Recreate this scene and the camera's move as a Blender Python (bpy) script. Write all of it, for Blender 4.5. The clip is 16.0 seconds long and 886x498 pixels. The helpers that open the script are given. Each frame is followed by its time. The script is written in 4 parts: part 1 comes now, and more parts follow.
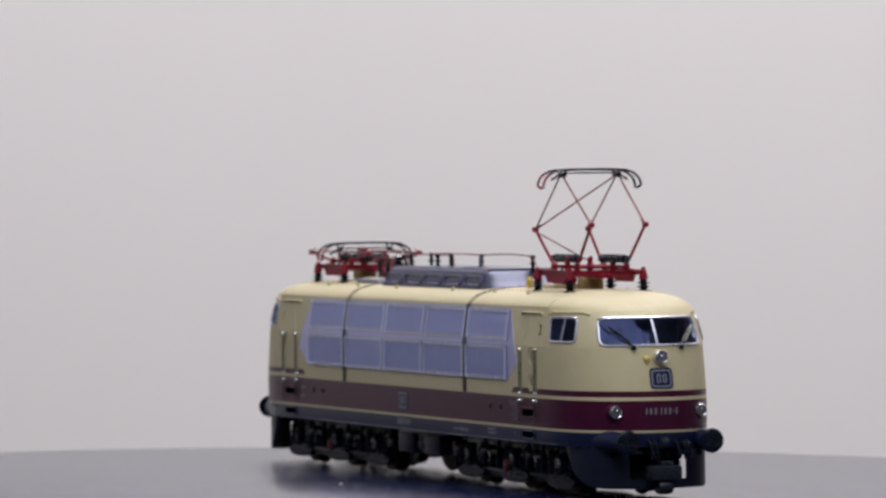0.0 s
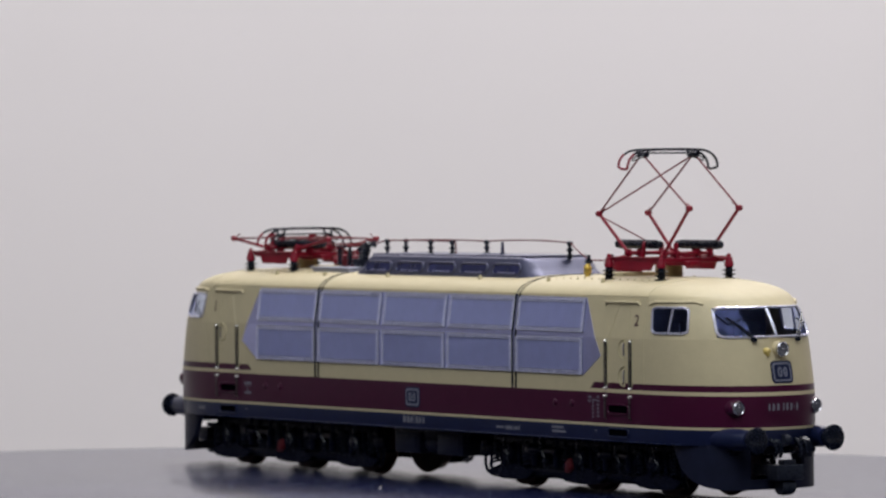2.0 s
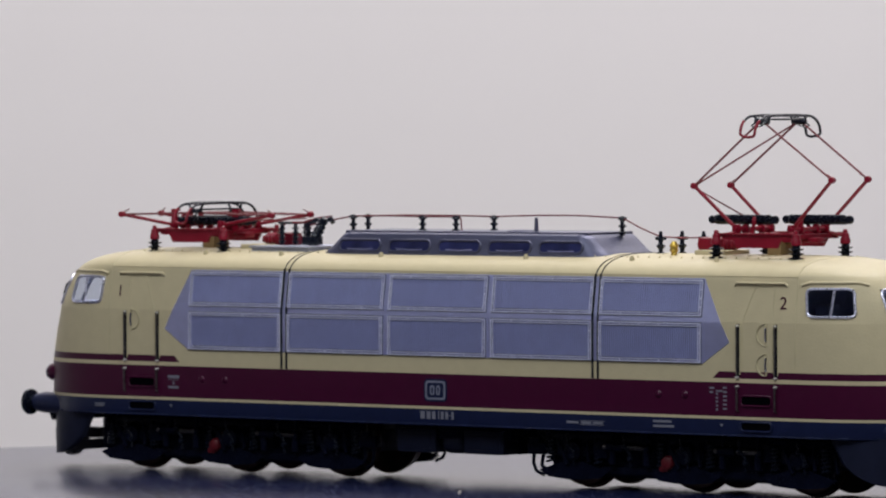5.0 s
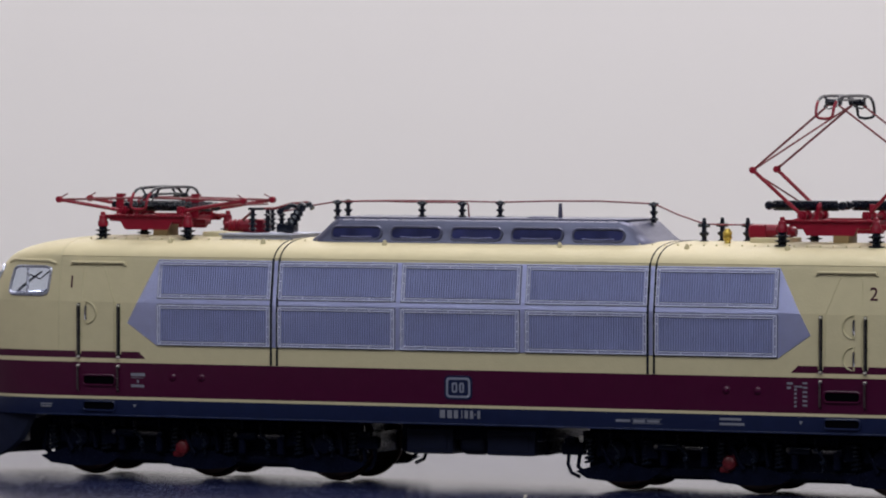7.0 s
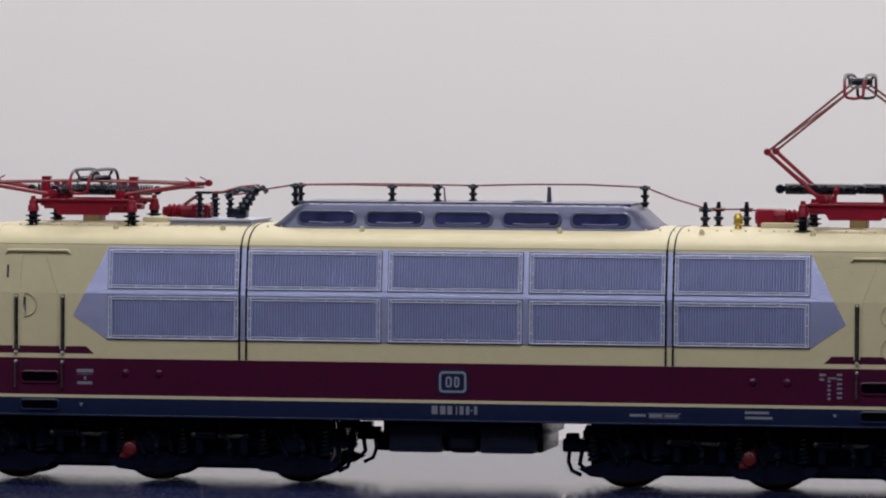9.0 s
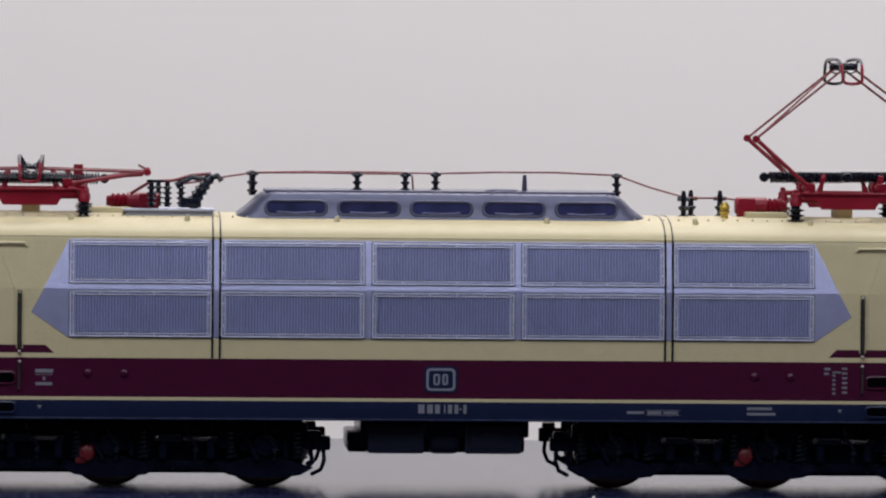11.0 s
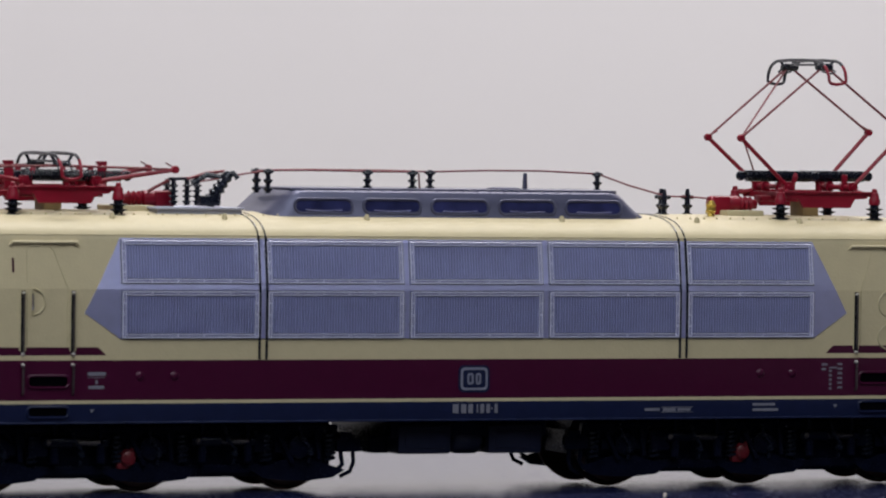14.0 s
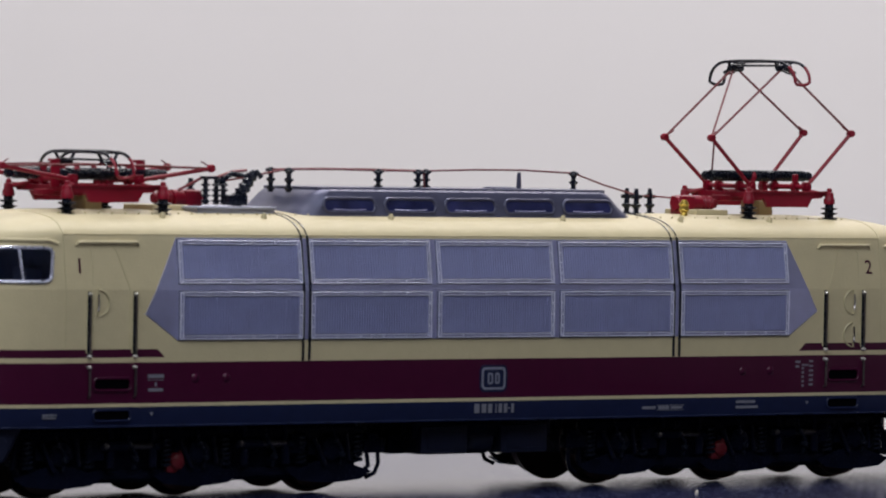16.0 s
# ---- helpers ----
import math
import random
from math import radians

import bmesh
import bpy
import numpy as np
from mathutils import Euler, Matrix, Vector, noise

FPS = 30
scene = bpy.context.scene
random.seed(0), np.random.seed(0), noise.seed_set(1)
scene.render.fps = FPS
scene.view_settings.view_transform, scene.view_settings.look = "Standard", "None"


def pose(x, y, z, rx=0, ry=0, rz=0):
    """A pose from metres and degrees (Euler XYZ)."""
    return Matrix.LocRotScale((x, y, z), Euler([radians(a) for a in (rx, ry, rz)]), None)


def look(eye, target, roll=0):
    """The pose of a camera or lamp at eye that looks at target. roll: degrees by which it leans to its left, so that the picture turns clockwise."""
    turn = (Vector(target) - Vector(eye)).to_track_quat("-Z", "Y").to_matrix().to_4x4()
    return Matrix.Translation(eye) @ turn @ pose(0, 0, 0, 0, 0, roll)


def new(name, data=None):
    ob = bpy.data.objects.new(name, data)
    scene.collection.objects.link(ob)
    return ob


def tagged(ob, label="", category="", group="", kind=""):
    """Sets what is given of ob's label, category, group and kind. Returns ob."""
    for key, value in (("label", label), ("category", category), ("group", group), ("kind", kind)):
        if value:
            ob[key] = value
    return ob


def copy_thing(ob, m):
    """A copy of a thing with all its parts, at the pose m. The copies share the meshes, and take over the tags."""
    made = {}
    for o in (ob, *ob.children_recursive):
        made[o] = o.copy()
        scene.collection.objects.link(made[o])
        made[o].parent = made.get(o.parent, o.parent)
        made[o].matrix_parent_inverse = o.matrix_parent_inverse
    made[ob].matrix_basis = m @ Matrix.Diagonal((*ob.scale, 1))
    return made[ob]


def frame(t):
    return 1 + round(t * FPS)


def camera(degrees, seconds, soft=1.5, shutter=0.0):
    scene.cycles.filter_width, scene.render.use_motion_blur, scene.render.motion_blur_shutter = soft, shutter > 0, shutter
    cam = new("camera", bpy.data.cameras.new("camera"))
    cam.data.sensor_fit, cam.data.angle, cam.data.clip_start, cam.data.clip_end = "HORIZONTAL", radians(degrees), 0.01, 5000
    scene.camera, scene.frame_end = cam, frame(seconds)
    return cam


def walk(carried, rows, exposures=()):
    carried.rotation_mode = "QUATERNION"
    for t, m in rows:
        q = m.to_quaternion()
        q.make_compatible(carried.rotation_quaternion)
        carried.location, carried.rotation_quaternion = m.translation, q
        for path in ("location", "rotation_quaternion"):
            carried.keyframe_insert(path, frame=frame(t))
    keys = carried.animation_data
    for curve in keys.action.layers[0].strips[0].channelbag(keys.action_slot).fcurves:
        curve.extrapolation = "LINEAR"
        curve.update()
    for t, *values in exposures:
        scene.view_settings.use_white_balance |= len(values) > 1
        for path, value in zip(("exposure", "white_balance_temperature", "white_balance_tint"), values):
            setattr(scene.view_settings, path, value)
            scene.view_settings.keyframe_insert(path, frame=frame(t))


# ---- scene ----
# A model locomotive turns on a round display turntable while the camera slides in towards it.
cam = camera(9.4, 16.0, soft=2.0)
cam.data.dof.use_dof = True
cam.data.dof.focus_distance = 0.975
cam.data.dof.aperture_fstop = 100.0


def cam_pose(depth, side, height, pitch, roll):
    """The camera in front of the turntable: side is how far the axis lies to the right of the line of sight."""
    pan = math.degrees(math.atan2(side, depth))
    return pose(0, -depth, height, 90 + pitch, 0, pan) @ pose(0, 0, 0, 0, 0, roll)


walk(cam, [
    (0.0, cam_pose(1.2768, 0.0078, 0.0624, -0.375, 0.471)),
    (1.0, cam_pose(1.2353, 0.0082, 0.0609, -0.396, 0.484)),
    (2.0, cam_pose(1.1937, 0.0086, 0.0588, -0.381, 0.467)),
    (3.0, cam_pose(1.1521, 0.0089, 0.0575, -0.411, 0.425)),
    (4.0, cam_pose(1.1142, 0.0093, 0.0568, -0.473, 0.388)),
    (6.5, cam_pose(1.0282, 0.0102, 0.0545, -0.568, 0.450)),
    (7.5, cam_pose(0.9983, 0.0105, 0.0537, -0.603, 0.486)),
    (8.0, cam_pose(0.9846, 0.0104, 0.0531, -0.620, 0.498)),
    (8.5, cam_pose(0.9717, 0.0089, 0.0526, -0.630, 0.497)),
    (9.0, cam_pose(0.9581, 0.0053, 0.0520, -0.636, 0.491)),
    (9.5, cam_pose(0.9447, 0.0023, 0.0516, -0.654, 0.482)),
    (10.75, cam_pose(0.9187, -0.0007, 0.0505, -0.651, 0.472)),
    (12.0, cam_pose(0.9089, -0.0014, 0.0492, -0.607, 0.482)),
    (13.0, cam_pose(0.9086, -0.0013, 0.0479, -0.523, 0.489)),
    (14.0, cam_pose(0.9086, -0.0014, 0.0465, -0.431, 0.476)),
    (15.0, cam_pose(0.9074, -0.0016, 0.0453, -0.353, 0.453)),
    (16.0, cam_pose(0.9054, -0.0018, 0.0450, -0.343, 0.457)),
])

# ---- light ----
scene.view_settings.exposure = 0.0
world = bpy.data.worlds.new("room_air")
world.use_nodes = True
world.node_tree.nodes["Background"].inputs[0].default_value = (0.6, 0.62, 0.68, 1)
world.node_tree.nodes["Background"].inputs[1].default_value = 0.05
scene.world = world


def area_lamp(name, where, target, sx, sy, watts, colour):
    data = bpy.data.lights.new(name, "AREA")
    data.shape, data.size, data.size_y, data.energy, data.color = "RECTANGLE", sx, sy, watts, colour
    ob = new(name, data)
    ob.matrix_world = look(where, target)
    return ob


area_lamp("softbox", (-0.06, -0.38, 0.46), (0.0, 0.0, 0.0), 0.9, 0.28, 3.1, (0.885, 0.935, 1.0))
area_lamp("wall_washer", (0.30, 0.75, 2.35), (0.15, 1.7, 1.35), 1.5, 0.7, 124.0, (1.0, 0.97, 0.985))

# ---- materials ----


def mat(name, colour, rough=0.5, metal=0.0, tint=0.08, scale=400.0, fine=2500.0, bump=0.05, coat=0.0, random_piece=0.0, spec=0.5):
    m = bpy.data.materials.new(name)
    m.use_nodes = True
    nt = m.node_tree
    b = nt.nodes["Principled BSDF"]
    b.inputs["Metallic"].default_value = metal
    b.inputs["Coat Weight"].default_value = coat
    b.inputs["Specular IOR Level"].default_value = spec
    b.inputs["Coat Roughness"].default_value = 0.25
    co = nt.nodes.new("ShaderNodeTexCoord")
    big = nt.nodes.new("ShaderNodeTexNoise")
    big.inputs["Scale"].default_value = scale
    big.inputs["Detail"].default_value = 4
    small = nt.nodes.new("ShaderNodeTexNoise")
    small.inputs["Scale"].default_value = fine
    small.inputs["Detail"].default_value = 2
    nt.links.new(co.outputs["Object"], big.inputs["Vector"])
    nt.links.new(co.outputs["Object"], small.inputs["Vector"])
    ramp = nt.nodes.new("ShaderNodeMapRange")
    ramp.inputs["From Min"].default_value, ramp.inputs["From Max"].default_value = 0.3, 0.7
    ramp.inputs["To Min"].default_value, ramp.inputs["To Max"].default_value = 1 - tint, 1 + tint
    nt.links.new(big.outputs["Fac"], ramp.inputs["Value"])
    mul = nt.nodes.new("ShaderNodeVectorMath")
    mul.operation = "SCALE"
    mul.inputs[0].default_value = colour
    nt.links.new(ramp.outputs[0], mul.inputs["Scale"])
    nt.links.new(mul.outputs[0], b.inputs["Base Color"])
    rr = nt.nodes.new("ShaderNodeMapRange")
    rr.inputs["From Min"].default_value, rr.inputs["From Max"].default_value = 0.3, 0.7
    rr.inputs["To Min"].default_value, rr.inputs["To Max"].default_value = max(rough - 0.05, 0.02), rough + 0.05
    nt.links.new(small.outputs["Fac"], rr.inputs["Value"])
    nt.links.new(rr.outputs[0], b.inputs["Roughness"])
    if bump:
        bp = nt.nodes.new("ShaderNodeBump")
        bp.inputs["Strength"].default_value = bump
        bp.inputs["Distance"].default_value = 0.0001
        nt.links.new(small.outputs["Fac"], bp.inputs["Height"])
        nt.links.new(bp.outputs[0], b.inputs["Normal"])
    return m


def glass_mat(name, colour, clear):
    m = bpy.data.materials.new(name)
    m.use_nodes = True
    nt = m.node_tree
    nt.nodes.remove(nt.nodes["Principled BSDF"])
    out = nt.nodes["Material Output"]
    tr = nt.nodes.new("ShaderNodeBsdfTransparent")
    tr.inputs[0].default_value = (*colour, 1)
    gl = nt.nodes.new("ShaderNodeBsdfGlossy")
    gl.inputs["Roughness"].default_value = 0.04
    gl.inputs["Color"].default_value = (0.30, 0.36, 0.85, 1)
    lw = nt.nodes.new("ShaderNodeLayerWeight")
    lw.inputs["Blend"].default_value = 0.5
    pw = nt.nodes.new("ShaderNodeMath")
    pw.operation = "POWER"
    pw.inputs[1].default_value = 5.0
    nt.links.new(lw.outputs["Facing"], pw.inputs[0])
    fr = nt.nodes.new("ShaderNodeMapRange")
    fr.inputs["To Min"].default_value = clear
    nt.links.new(pw.outputs[0], fr.inputs["Value"])
    mx = nt.nodes.new("ShaderNodeMixShader")
    nt.links.new(fr.outputs[0], mx.inputs[0])
    nt.links.new(tr.outputs[0], mx.inputs[1])
    nt.links.new(gl.outputs[0], mx.inputs[2])
    nt.links.new(mx.outputs[0], out.inputs[0])
    return m


CREAM = mat("cream_paint", (0.52, 0.447, 0.28), 0.46, tint=0.03, bump=0.45, coat=0.0, spec=0.22)
MAROON = mat("maroon_paint", (0.049, 0.0018, 0.021), 0.34, tint=0.06, bump=0.12, spec=0.38)
NAVY = mat("blue_grey_paint", (0.008, 0.0125, 0.045), 0.34, tint=0.1, bump=0.1, spec=0.38)
SILVER = mat("silver_lavender_paint", (0.56, 0.575, 0.87), 0.36, metal=0.90, tint=0.05, fine=6500, bump=0.35)
SILVER_DARK = mat("silver_dull_paint", (0.365, 0.385, 0.63), 0.36, metal=0.88, tint=0.04, fine=6500, bump=0.9)
for grainy in (SILVER, SILVER_DARK):
    grainy.node_tree.nodes["Bump"].inputs["Distance"].default_value = 0.0002
# Darkened silver: shade between louvres and round frames, put into the colour.
GRILLE_SHADE = mat("grille_shade", (0.135, 0.144, 0.24), 0.5, metal=0.3, tint=0.2)
# Silver paint darkened for the shading on the grille frame strips.
SILVER_SHADED = mat("silver_frame_shaded", (0.33, 0.34, 0.54), 0.42, metal=0.8, tint=0.08, fine=6500, bump=0.4)
# Silver paint lightened so beads and rivets carry their highlights in the colour.
SILVER_LIT = mat("silver_bead_lit", (0.86, 0.86, 1.0), 0.36, metal=0.35, tint=0.05, bump=0.0)
ROOF_GREY = mat("roof_grey_paint", (0.074, 0.076, 0.128), 0.40, metal=0.4, tint=0.08, bump=0.15)
RED = mat("red_plastic", (0.20, 0.003, 0.017), 0.40, tint=0.1, bump=0.08, spec=0.32)
RED_DARK = mat("red_oxide_bar", (0.15, 0.018, 0.024), 0.42, metal=0.2, tint=0.12, bump=0.08)
BLACK = mat("black_plastic", (0.006, 0.008, 0.016), 0.26, tint=0.2, bump=0.15, spec=0.36)
UNDER = mat("underframe_black", (0.0030, 0.0040, 0.0120), 0.24, tint=0.3, bump=0.4, spec=0.13)
APRON = mat("apron_blue_black", (0.009, 0.011, 0.027), 0.42, tint=0.15, bump=0.12, spec=0.25)
COUPLING = mat("coupling_grey_black", (0.018, 0.021, 0.032), 0.30, tint=0.2, bump=0.3)
STEEL = mat("blackened_steel", (0.13, 0.115, 0.11), 0.30, metal=0.8, tint=0.2, bump=0.1)
RUST = mat("wheel_tread_brown", (0.05, 0.019, 0.015), 0.40, metal=0.4, tint=0.25, bump=0.15)
RING = mat("dull_chrome_ring", (0.60, 0.59, 0.62), 0.22, metal=0.9, tint=0.05, bump=0.0)
BRAKE_RED = mat("brake_red_plastic", (0.11, 0.004, 0.009), 0.45, tint=0.2, bump=0.15)
CHROME = mat("chrome", (0.75, 0.74, 0.78), 0.16, metal=1.0, tint=0.03, bump=0.0)
KNOB = mat("bright_metal_knob", (0.78, 0.75, 0.70), 0.25, metal=0.6, tint=0.05, bump=0.0)
BRASS = mat("brass", (0.60, 0.42, 0.09), 0.3, metal=0.9, tint=0.1, bump=0.05)
TAN = mat("tan_plastic", (0.24, 0.165, 0.07), 0.5, tint=0.1, bump=0.1)
SOCKET = mat("yellow_plastic", (0.55, 0.42, 0.12), 0.5, tint=0.05)
EMBLEM = mat("emblem_print", (0.19, 0.195, 0.25), 0.5, tint=0.03, bump=0.0)
GREY_PRINT = mat("grey_print", (0.17, 0.17, 0.205), 0.5, tint=0.05, bump=0.0)
SILVER_PLATE = mat("silver_plate", (0.36, 0.37, 0.46), 0.42, metal=0.25, tint=0.05)
SILL_EDGE = mat("glossy_sill_edge", (0.016, 0.022, 0.06), 0.22, tint=0.2, bump=0.05, spec=0.9)
# Black without sheen, painted for the shade inside the step openings.
OPENING_SHADE = mat("opening_shade_black", (0.002, 0.002, 0.003), 0.9, tint=0.1, bump=0.0, spec=0.0)
INTERIOR = mat("cab_interior", (0.20, 0.245, 0.40), 0.6, tint=0.2)
LENS = mat("lamp_lens", (0.10, 0.10, 0.12), 0.10, metal=0.0, tint=0.15, scale=1500, fine=2000, bump=0.5)
BLUE_GLASS = mat("blue_tinted_glass", (0.022, 0.025, 0.085), 0.09, tint=0.4, scale=250, bump=0.03, spec=0.7)
GLASS = glass_mat("window_glass", (0.82, 0.86, 0.92), 0.05)
SILVER_RIM = mat("silver_rim", (0.62, 0.62, 0.74), 0.30, metal=0.75, tint=0.04, bump=0.0)
CREAM_EDGE = mat("cream_paint_edge", (0.48, 0.42, 0.255), 0.45, tint=0.05)
DISC = mat("turntable_plastic", (0.006, 0.009, 0.036), 0.24, tint=0.15, scale=60, fine=1500, bump=0.06)
DUST = mat("dust_grain", (0.45, 0.40, 0.33), 0.7, tint=0.3)
WALL = mat("white_wall", (0.80, 0.775, 0.775), 0.85, tint=0.012, scale=2.0, fine=300, bump=0.03)
WALL_DIM = mat("room_paint", (0.17, 0.17, 0.19), 0.85, tint=0.02, scale=2.0, fine=300, bump=0.03)
FLOOR_MAT = mat("floor_boards", (0.10, 0.10, 0.11), 0.5, tint=0.15, scale=6.0, fine=200, bump=0.05)
TABLE_MAT = mat("white_laminate", (0.72, 0.71, 0.71), 0.4, tint=0.02, scale=8, fine=400, bump=0.02)

# ---- mesh helpers (all sizes of the model in millimetres) ----
MM = 0.001


class Mesh:
    def __init__(self):
        self.v, self.f, self.mi = [], [], []

    def add(self, verts, faces, mi=0):
        k = len(self.v)
        self.v += [tuple(p) for p in verts]
        self.f += [tuple(i + k for i in fc) for fc in faces]
        self.mi += [mi] * len(faces)
        return self

    def box(self, x0, x1, y0, y1, z0, z1, bevel=0.0, mi=0, m=None):
        bm = bmesh.new()
        bmesh.ops.create_cube(bm, size=1.0)
        for p in bm.verts:
            p.co = Vector(((x0 + x1) / 2 + p.co.x * (x1 - x0), (y0 + y1) / 2 + p.co.y * (y1 - y0), (z0 + z1) / 2 + p.co.z * (z1 - z0)))
        if bevel:
            bmesh.ops.bevel(bm, geom=list(bm.edges), offset=bevel, segments=2, profile=0.6, affect="EDGES")
        if m is not None:
            bm.transform(m)
        bm.verts.index_update()
        self.add([p.co.copy() for p in bm.verts], [[p.index for p in fc.verts] for fc in bm.faces], mi)
        bm.free()
        return self

    def rod(self, p, q, r0, r1=None, n=10, mi=0, caps=True):
        return self.turned(p, q, [(0, r0), (1, r0 if r1 is None else r1)], n, mi, caps)

    def turned(self, p, q, profile, n=16, mi=0, caps=True):
        """A body turned round the line p to q; profile: (share of the way, radius)."""
        p, q = Vector(p), Vector(q)
        ax = q - p
        rot = ax.to_track_quat("Z", "Y").to_matrix()
        verts, faces = [], []
        for s, r in profile:
            for i in range(n):
                a = 2 * math.pi * i / n
                verts.append(p + ax * s + rot @ Vector((r * math.cos(a), r * math.sin(a), 0)))
        for k in range(len(profile) - 1):
            for i in range(n):
                j = (i + 1) % n
                faces.append((k * n + i, k * n + j, k * n + n + j, k * n + n + i))
        if caps:
            faces.append(tuple(range(n - 1, -1, -1)))
            faces.append(tuple((len(profile) - 1) * n + i for i in range(n)))
        return self.add(verts, faces, mi)

    def tube(self, pts, r, n=8, mi=0, closed=False):
        pts = [Vector(p) for p in pts]
        m = len(pts)
        verts, faces = [], []
        side = None
        for k, p in enumerate(pts):
            a = pts[(k - 1) % m] if closed or k else p
            b = pts[(k + 1) % m] if closed or k < m - 1 else p
            d = (b - a).normalized()
            if side is None:
                side = d.orthogonal().normalized()
            side = (side - d * side.dot(d)).normalized()
            up = d.cross(side)
            for i in range(n):
                t = 2 * math.pi * i / n
                verts.append(p + (side * math.cos(t) + up * math.sin(t)) * r)
        for k in range(m if closed else m - 1):
            for i in range(n):
                j, k2 = (i + 1) % n, (k + 1) % m
                faces.append((k * n + i, k * n + j, k2 * n + j, k2 * n + i))
        if not closed:
            faces.append(tuple(range(n - 1, -1, -1)))
            faces.append(tuple((m - 1) * n + i for i in range(n)))
        return self.add(verts, faces, mi)

    def spring(self, p, q, r, wire, turns, mi=0):
        p, q = Vector(p), Vector(q)
        ax = q - p
        rot = ax.to_track_quat("Z", "Y").to_matrix()
        n = turns * 9
        pts = [p + ax * (i / n) + rot @ Vector((r * math.cos(2 * math.pi * i / 9), r * math.sin(2 * math.pi * i / 9), 0)) for i in range(n + 1)]
        return self.tube(pts, wire, 5, mi)

    def data(self, name, mats, sharp=38):
        me = bpy.data.meshes.new(name)
        me.from_pydata([(x * MM, y * MM, z * MM) for x, y, z in self.v], [], self.f)
        for m in mats:
            me.materials.append(m)
        me.polygons.foreach_set("material_index", self.mi)
        me.polygons.foreach_set("use_smooth", [True] * len(self.f))
        bm = bmesh.new()
        bm.from_mesh(me)
        bmesh.ops.recalc_face_normals(bm, faces=list(bm.faces))
        bm.to_mesh(me)
        bm.free()
        me.set_sharp_from_angle(angle=radians(sharp))
        me.update()
        return me


def part(name, mesh, material, parent, label="", sharp=38):
    """One mesh object under a thing or a part."""
    mats = material if isinstance(material, (list, tuple)) else [material]
    ob = new(name, mesh.data(name, mats, sharp))
    ob.parent = parent
    return tagged(ob, label)


def again(ob, m, parent=None):
    """A further piece on the same mesh, with its own pieces, at pose m."""
    twin = copy_thing(ob, m)
    if parent is not None:
        twin.parent = parent
    return twin


HALF_TURN = Matrix.Rotation(math.pi, 4, "Z")


def at_mm(x, y, z):
    return Matrix.Translation((x * MM, y * MM, z * MM))


# ---- the room ----
def room():
    k = 1000
    w = Mesh().box(-2.6 * k, 2.6 * k, 1.75 * k, 1.87 * k, -0.78 * k, 2.5 * k)
    tagged(part("wall_north", w, WALL, None), "plain white painted wall behind the turntable", "wall", kind="structure")
    for name, b in (("wall_south", (-2.6, 2.6, -2.92, -2.8)), ("wall_west", (-2.72, -2.6, -2.92, 1.87)), ("wall_east", (2.6, 2.72, -2.92, 1.87))):
        o = part(name, Mesh().box(b[0] * k, b[1] * k, b[2] * k, b[3] * k, -0.78 * k, 2.5 * k), WALL_DIM, None)
        tagged(o, "plain dark grey painted studio wall", "wall", kind="structure")
    tagged(part("floor", Mesh().box(-2.72 * k, 2.72 * k, -2.92 * k, 1.87 * k, -0.86 * k, -0.78 * k), FLOOR_MAT, None), "plain grey floor of the room", "floor", kind="structure")
    tagged(part("ceiling", Mesh().box(-2.72 * k, 2.72 * k, -2.92 * k, 1.87 * k, 2.5 * k, 2.58 * k), WALL_DIM, None), "plain dark grey studio ceiling", "ceiling", kind="structure")
    t = new("table")
    part("tabletop", Mesh().box(-430, 430, -330, 330, -62, -34, 4), TABLE_MAT, t)
    for x in (-390, 390):
        for y in (-290, 290):
            part("leg", Mesh().box(x - 25, x + 25, y - 25, y + 25, -780, -62, 3), TABLE_MAT, t)
    tagged(t, "white laminate table under the turntable", "table")


def turntable():
    """Round display turntable; the disc turns with the model on it."""
    table = new("turntable")
    tagged(table, "round dark display turntable standing on a white table", "turntable")
    part("base", Mesh().turned((0, 0, -34), (0, 0, -9.3), [(0, 130), (0.1, 134), (0.85, 134), (1, 130)], 72), BLACK, table, "round black turntable base")
    prof = [(0, 166), (0.12, 170), (0.7, 171), (0.93, 170.1), (1.0, 169)]
    disc = part("disc", Mesh().turned((0, 0, -9.3), (0, 0, -0.3), prof, 160), DISC, table, "dark blue-black glossy turning disc")
    rng = random.Random(4)
    d = Mesh()
    for _ in range(120):
        r, a, s = 165 * math.sqrt(rng.random()), rng.random() * 6.283, rng.uniform(0.04, 0.11)
        d.turned((r * math.cos(a), r * math.sin(a), -0.296), (r * math.cos(a) + s, r * math.sin(a) + s * 0.4, s * 0.9 - 0.296), [(0, s * 0.6), (0.5, s), (1, s * 0.4)], 5)
    o = part("dust", d, DUST, disc, "fine pale dust grains lying on the disc")
    o["kind"] = "stuff"
    part("crumb", Mesh().turned((23.0, -43.0, -0.29), (23.4, -42.8, 0.45), [(0, 0.22), (0.4, 0.3), (0.8, 0.25), (1, 0.1)], 7), DUST, disc, "tiny pale crumb")
    return disc


